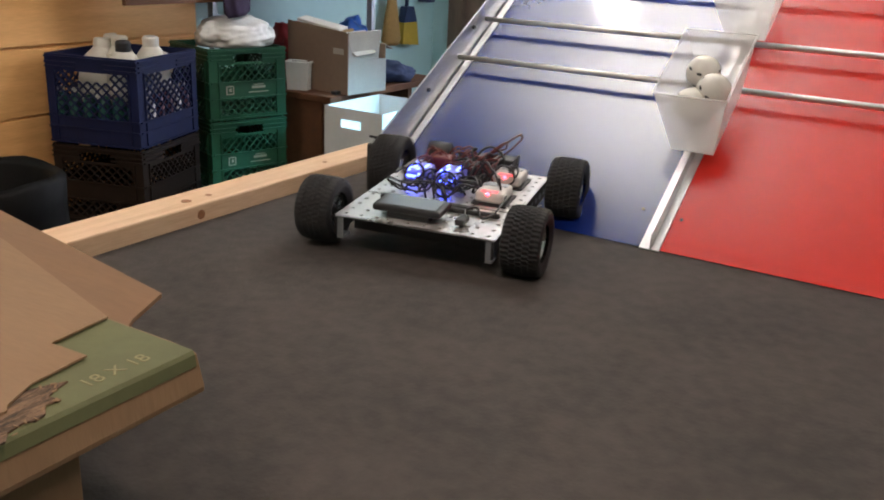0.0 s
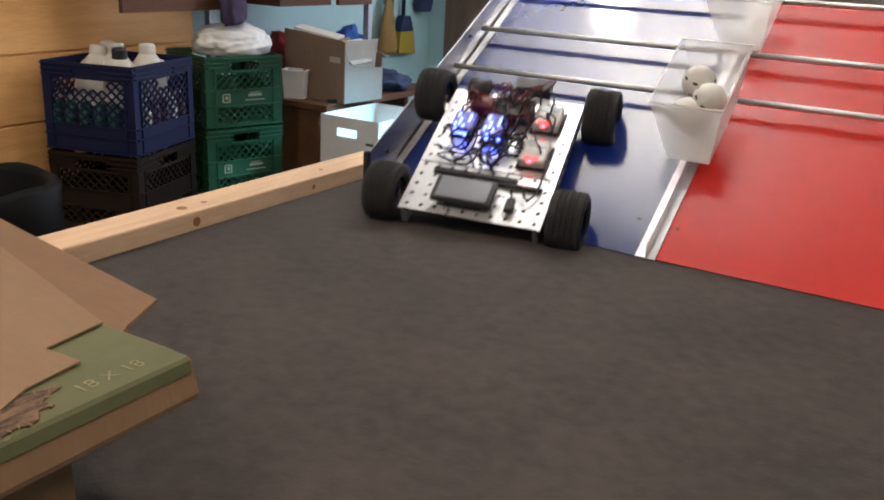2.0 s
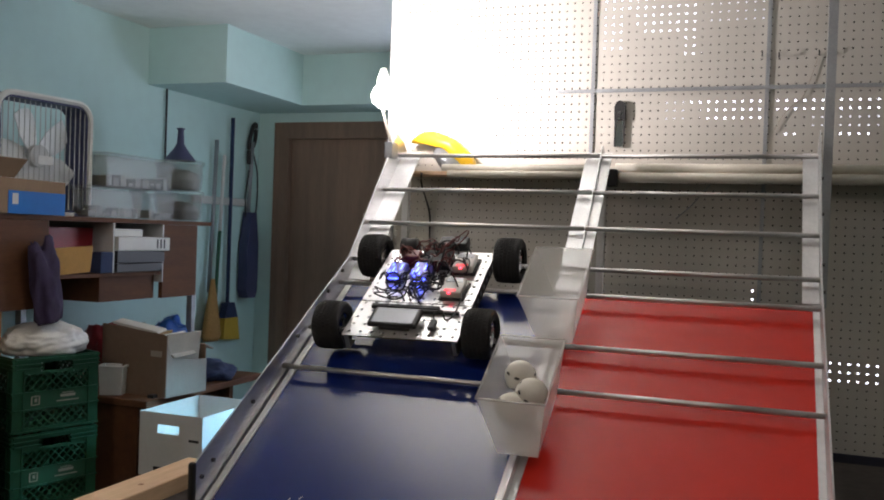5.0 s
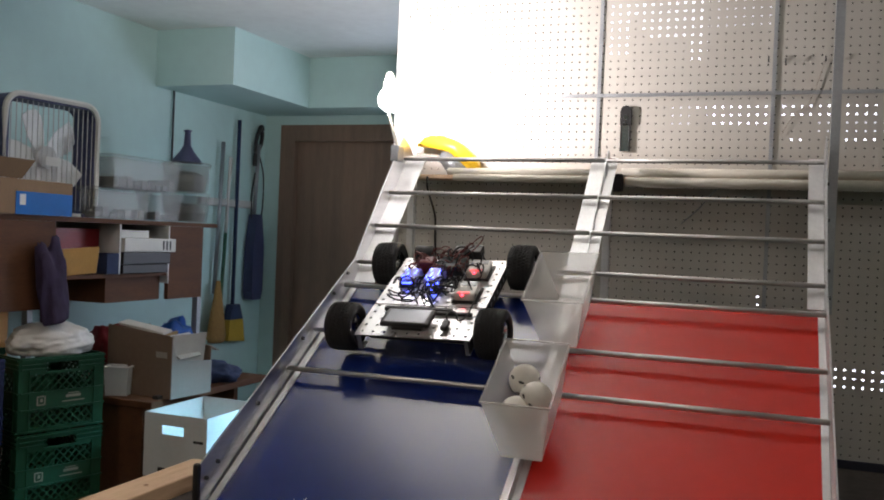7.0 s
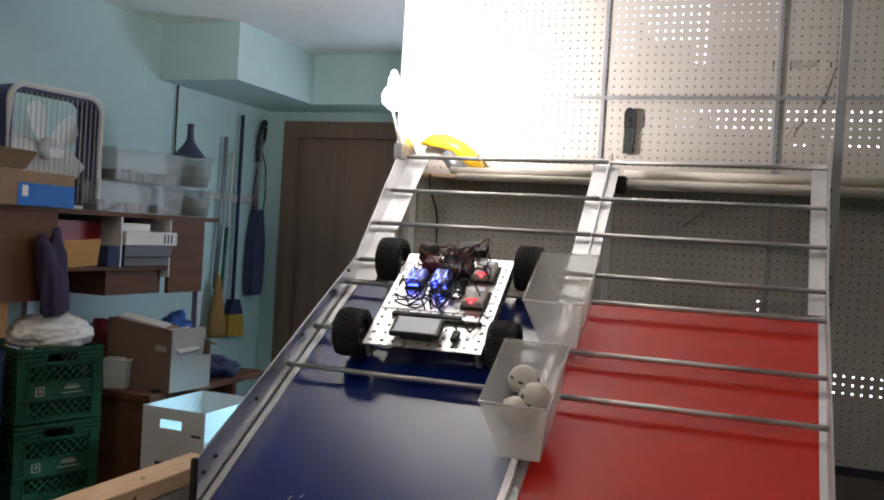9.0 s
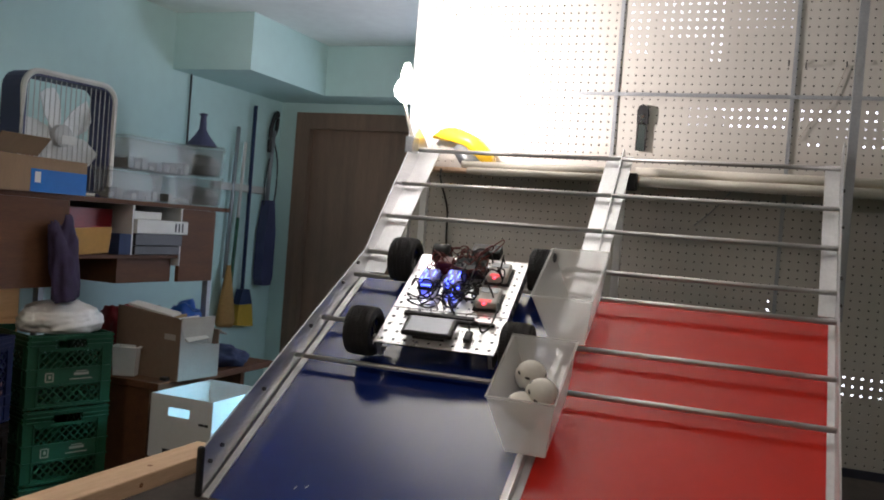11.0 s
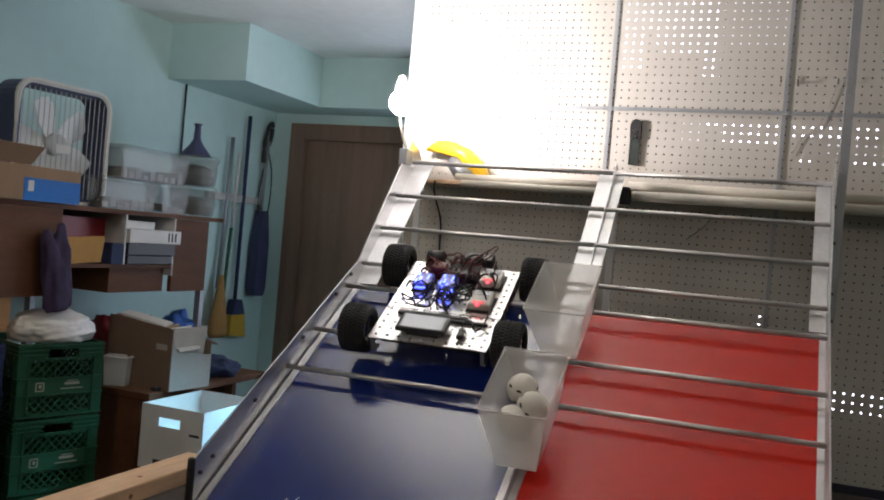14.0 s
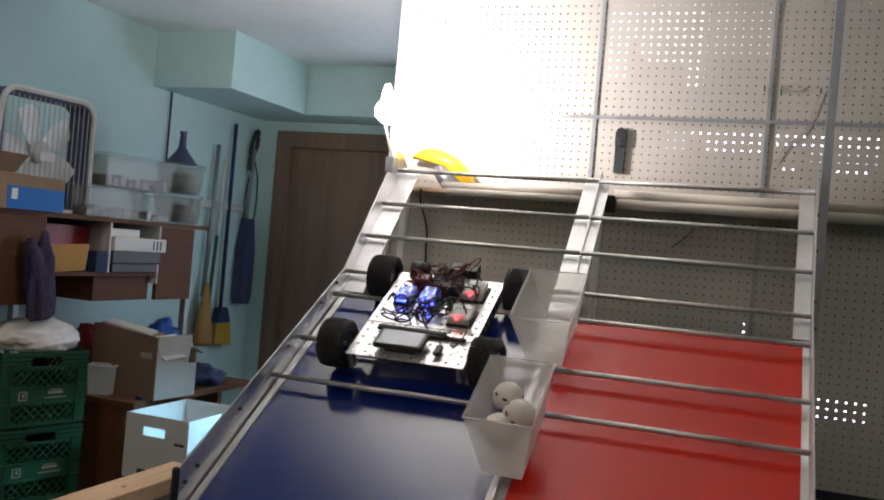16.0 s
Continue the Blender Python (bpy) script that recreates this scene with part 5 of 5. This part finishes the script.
for k in range(46):
    red = k % 5 < 2
    lo, hi, top = ((-0.10, 0.085), (0.055, 0.19), 0.048) if red else (((-0.12, -0.065), (0.06, 0.04), 0.036) if k % 5 < 4 else ((-0.11, 0.0), (0.11, 0.17), 0.055))
    pts = [(rng.uniform(lo[0], hi[0]), rng.uniform(lo[1], hi[1]), PLATE_Z + 0.006)]
    a = rng.uniform(0, 6.28)
    for j in range(5):
        a += rng.uniform(-0.9, 0.9)
        x, y = pts[-1][0] + 0.026 * math.cos(a), pts[-1][1] + 0.026 * math.sin(a)
        if not (lo[0] < x < hi[0] and lo[1] < y < hi[1]):
            a += 2.2
            x, y = max(lo[0], min(hi[0], x)), max(lo[1], min(hi[1], y))
        pts.append((x, y, PLATE_Z + rng.uniform(0.4, 1.0) * top))
    pts.append((pts[-1][0] + 0.012, pts[-1][1] - 0.01, PLATE_Z + 0.006))
    bm = bmesh.new()
    add_sweep(bm, arc_points(pts, 6), 0.0018 if red else 0.0022, 5)
    part("wire", bm, M["wire_red"] if red else M["wire_black"], robot, "dark red wire" if red else "black cable", True)
for cx, cy, r in ((0.0, -0.03, 0.022), (-0.075, 0.0, 0.02), (0.035, 0.15, 0.03)):
    bm = bmesh.new()
    ring = [Vector((cx + r * math.cos(radians(20 * k)), cy + 0.012 * math.sin(radians(20 * k)), PLATE_Z + 0.03 + r * math.sin(radians(20 * k)))) for k in range(19)]
    add_sweep(bm, ring, 0.0026, 5)
    part("cable_loop", bm, M["wire_black"], robot, "looped black cable", True)
for dx, dz in ((0.0, 0.0), (-0.03, -0.02)):
    bm = bmesh.new()
    add_sweep(bm, arc_points([(0.02 + dx, 0.15, PLATE_Z + 0.035), (0.05 + dx, 0.155, PLATE_Z + 0.06 + dz), (0.085 + dx, 0.16, PLATE_Z + 0.088 + dz), (0.096 + dx, 0.162, PLATE_Z + 0.092 + dz), (0.092 + dx, 0.165, PLATE_Z + 0.078 + dz), (0.06 + dx, 0.165, PLATE_Z + 0.045), (0.03 + dx, 0.16, PLATE_Z + 0.025)], 8), 0.0017, 6)
    part("wire_loop", bm, M["wire_red"], robot, "loop of dark red wire standing up", True)
bm = box((0.068, -0.17, PLATE_Z + 0.004), (0.086, -0.135, PLATE_Z + 0.016), pose(0, 0, 0, 0, 0, 0), 0.003)
part("plug", bm, M["black"], robot, "black plug")
bm = bmesh.new()
add_sweep(bm, arc_points([(0.077, -0.135, PLATE_Z + 0.01), (0.07, -0.11, PLATE_Z + 0.015), (0.09, -0.105, PLATE_Z + 0.02), (0.105, -0.13, PLATE_Z + 0.012), (0.12, -0.11, PLATE_Z + 0.012), (0.125, -0.06, PLATE_Z + 0.02), (0.12, -0.02, PLATE_Z + 0.02)], 8), 0.0024, 6)
part("plug_cord", bm, M["wire_black"], robot, "black cord", True)

for sx in (-1, 1):
    bm = box((sx * 0.142 - 0.006, -0.196, PLATE_Z - 0.045), (sx * 0.142 + 0.006, -0.193, PLATE_Z - 0.0035))
    add_box(bm, (sx * 0.142 - 0.006, -0.1925, PLATE_Z - 0.045), (sx * 0.142 + 0.006, -0.165, PLATE_Z - 0.042))
    part("corner_bracket", bm, M["grey_metal"], robot, "bent metal corner bracket")
part("deck_seam", box((-0.151, -0.0535, PLATE_Z + 0.0003), (0.151, -0.0515, PLATE_Z + 0.0012)), M["bolt"], robot, "joint between two deck plates")

# ---- small marks and details ----
for x, s in ((0.585, 0.100), (0.667, 0.091)):
    p = on_low(x, s, 0.0)
    n = Vector((0, -math.sin(A1), math.cos(A1)))
    part("screw", cyl(p, p + n * 0.0015, 0.0035, seg=8), M["black"], ramp_thing)
for x, s, w, a in ((0.193, 0.082, 0.005, 60), (0.169, 0.073, 0.005, 75), (0.371, 0.053, 0.006, 35)):
    m = Matrix.Translation(on_low(x, s, 0.0004)) @ Matrix.Rotation(A1, 4, "X") @ Matrix.Rotation(radians(a), 4, "Z")
    part("scuff", box((-w, -0.0012, 0), (w, 0.0012, 0.0003), m), M["scuff"], ramp_thing, "pale scuff mark")
for y, r in ((-0.42, 0.011), (-0.36, 0.007), (-0.95, 0.008), (0.02, 0.006)):
    part("knot", cyl((0.01, y, 0.0382), (0.01, y, 0.0386), r, seg=12), M["knot"], board)
for y, r in ((-0.415, 0.010), (-0.05, 0.006)):
    part("knot", cyl((0.0452, y, 0.016), (0.0456, y, 0.016), r, seg=12), M["knot"], board)


# seconds, place, pitch, roll, yaw of the robot
ROBOT = [
    (0, 0.273, -0.165, 0.009, 3.146, 0.643, 11.751),
    (0.5, 0.265, -0.097, 0.020, 7.458, 2.828, 0.523),
    (1.0, 0.273, -0.064, 0.026, 10.728, 2.169, 0.527),
    (1.5, 0.278, -0.042, 0.034, 13.629, 2.103, 3.407),
    (2.0, 0.244, 0.102, 0.075, 30.747, 1.829, 12.377),
    (2.35, 0.238, 0.217, 0.136, 37.000, -0.057, 4.339),
    (2.5, 0.238, 0.262, 0.162, 41.500, -0.800, 3.600),
    (3.0, 0.252, 0.386, 0.254, 39.600, -0.600, 5.456),
    (3.5, 0.270, 0.493, 0.374, 39.200, -0.600, 1.661),
    (3.8, 0.272, 0.582, 0.405, 34.474, 0.095, 0.500),
    (4.0, 0.269, 0.564, 0.398, 34.400, 0.500, -2.400),
    (4.2, 0.265, 0.608, 0.417, 32.999, -1.402, 3.790),
    (5.0, 0.267, 0.595, 0.408, 32.073, -0.358, 1.758),
    (7.4, 0.293, 0.593, 0.405, 27.989, -1.215, 0.564),
    (7.5, 0.284, 0.597, 0.412, 33.666, 5.724, -4.388),
    (7.6, 0.301, 0.557, 0.391, 31.951, 1.444, 0.255),
    (7.8, 0.290, 0.613, 0.426, 35.195, 0.010, 4.889),
    (8, 0.300, 0.609, 0.411, 28.996, -0.300, 1.957),
    (8.2, 0.310, 0.552, 0.375, 35.445, -0.926, 0.976),
    (8.4, 0.304, 0.583, 0.397, 33.475, -2.193, 5.462),
    (8.5, 0.305, 0.597, 0.407, 30.703, 2.205, 2.659),
    (8.6, 0.314, 0.560, 0.379, 34.876, -1.054, 5.767),
    (8.8, 0.303, 0.609, 0.424, 35.221, -0.804, 2.037),
    (9, 0.311, 0.587, 0.397, 33.925, 0.155, 3.817),
    (11.5, 0.331, 0.565, 0.381, 32.406, 0.208, 4.181),
    (12, 0.330, 0.562, 0.379, 34.409, 0.182, 4.091),
    (12.2, 0.335, 0.532, 0.364, 37.766, -0.156, 0.854),
    (12.5, 0.330, 0.534, 0.364, 36.443, -0.056, 2.921),
    (12.8, 0.343, 0.512, 0.356, 34.320, -3.117, 1.806),
    (13, 0.325, 0.580, 0.393, 29.856, -0.799, 1.643),
    (13.2, 0.307, 0.608, 0.417, 32.203, 0.850, 1.007),
    (13.4, 0.311, 0.609, 0.414, 30.753, -2.161, 2.734),
    (13.6, 0.310, 0.555, 0.382, 35.940, -1.654, 3.848),
    (13.8, 0.314, 0.604, 0.407, 30.532, -1.189, -1.085),
    (14, 0.315, 0.602, 0.403, 28.496, 0.727, 4.963),
    (14.2, 0.321, 0.540, 0.372, 34.930, -1.288, 2.454),
    (14.5, 0.330, 0.564, 0.382, 33.090, -2.784, 4.664),
    (14.8, 0.286, 0.605, 0.411, 33.532, -3.258, 8.836),
    (15, 0.292, 0.619, 0.422, 33.410, 2.338, 2.768),
    (15.2, 0.329, 0.580, 0.392, 30.115, -2.277, 0.503),
    (15.4, 0.306, 0.636, 0.435, 34.240, -0.872, 2.932),
    (15.5, 0.314, 0.588, 0.399, 31.168, -2.035, 4.692),
    (15.7, 0.328, 0.591, 0.397, 31.218, -2.867, 5.788),
    (16, 0.313, 0.582, 0.390, 30.730, 0.645, 1.492),
]


def motions():
    walk(robot, [(r[0], pose(*r[1:])) for r in ROBOT])
    # the wheels roll with the way that the robot goes
    rows = []
    turn = 0.0
    steps = [k * 0.1 for k in range(161)]

    def place_at(t):
        for a, b in zip(ROBOT, ROBOT[1:]):
            if a[0] <= t <= b[0]:
                k = (t - a[0]) / (b[0] - a[0])
                return Vector(a[1:4]).lerp(Vector(b[1:4]), k)
        return Vector(ROBOT[-1][1:4])
    last = place_at(0)
    angles = []
    for t in steps:
        p = place_at(t)
        d = (p - last).length * (1 if (p.y - last.y) >= 0 else -1)
        slip = 0.0 if t < 4.2 else 0.35
        turn -= d / WR + slip
        angles.append((t, math.degrees(turn)))
        last = p
    for w in WHEELS:
        b = w.matrix_basis.translation.copy()
        walk(w, [(t, pose(b.x, b.y, b.z, a)) for t, a in angles])


motions()
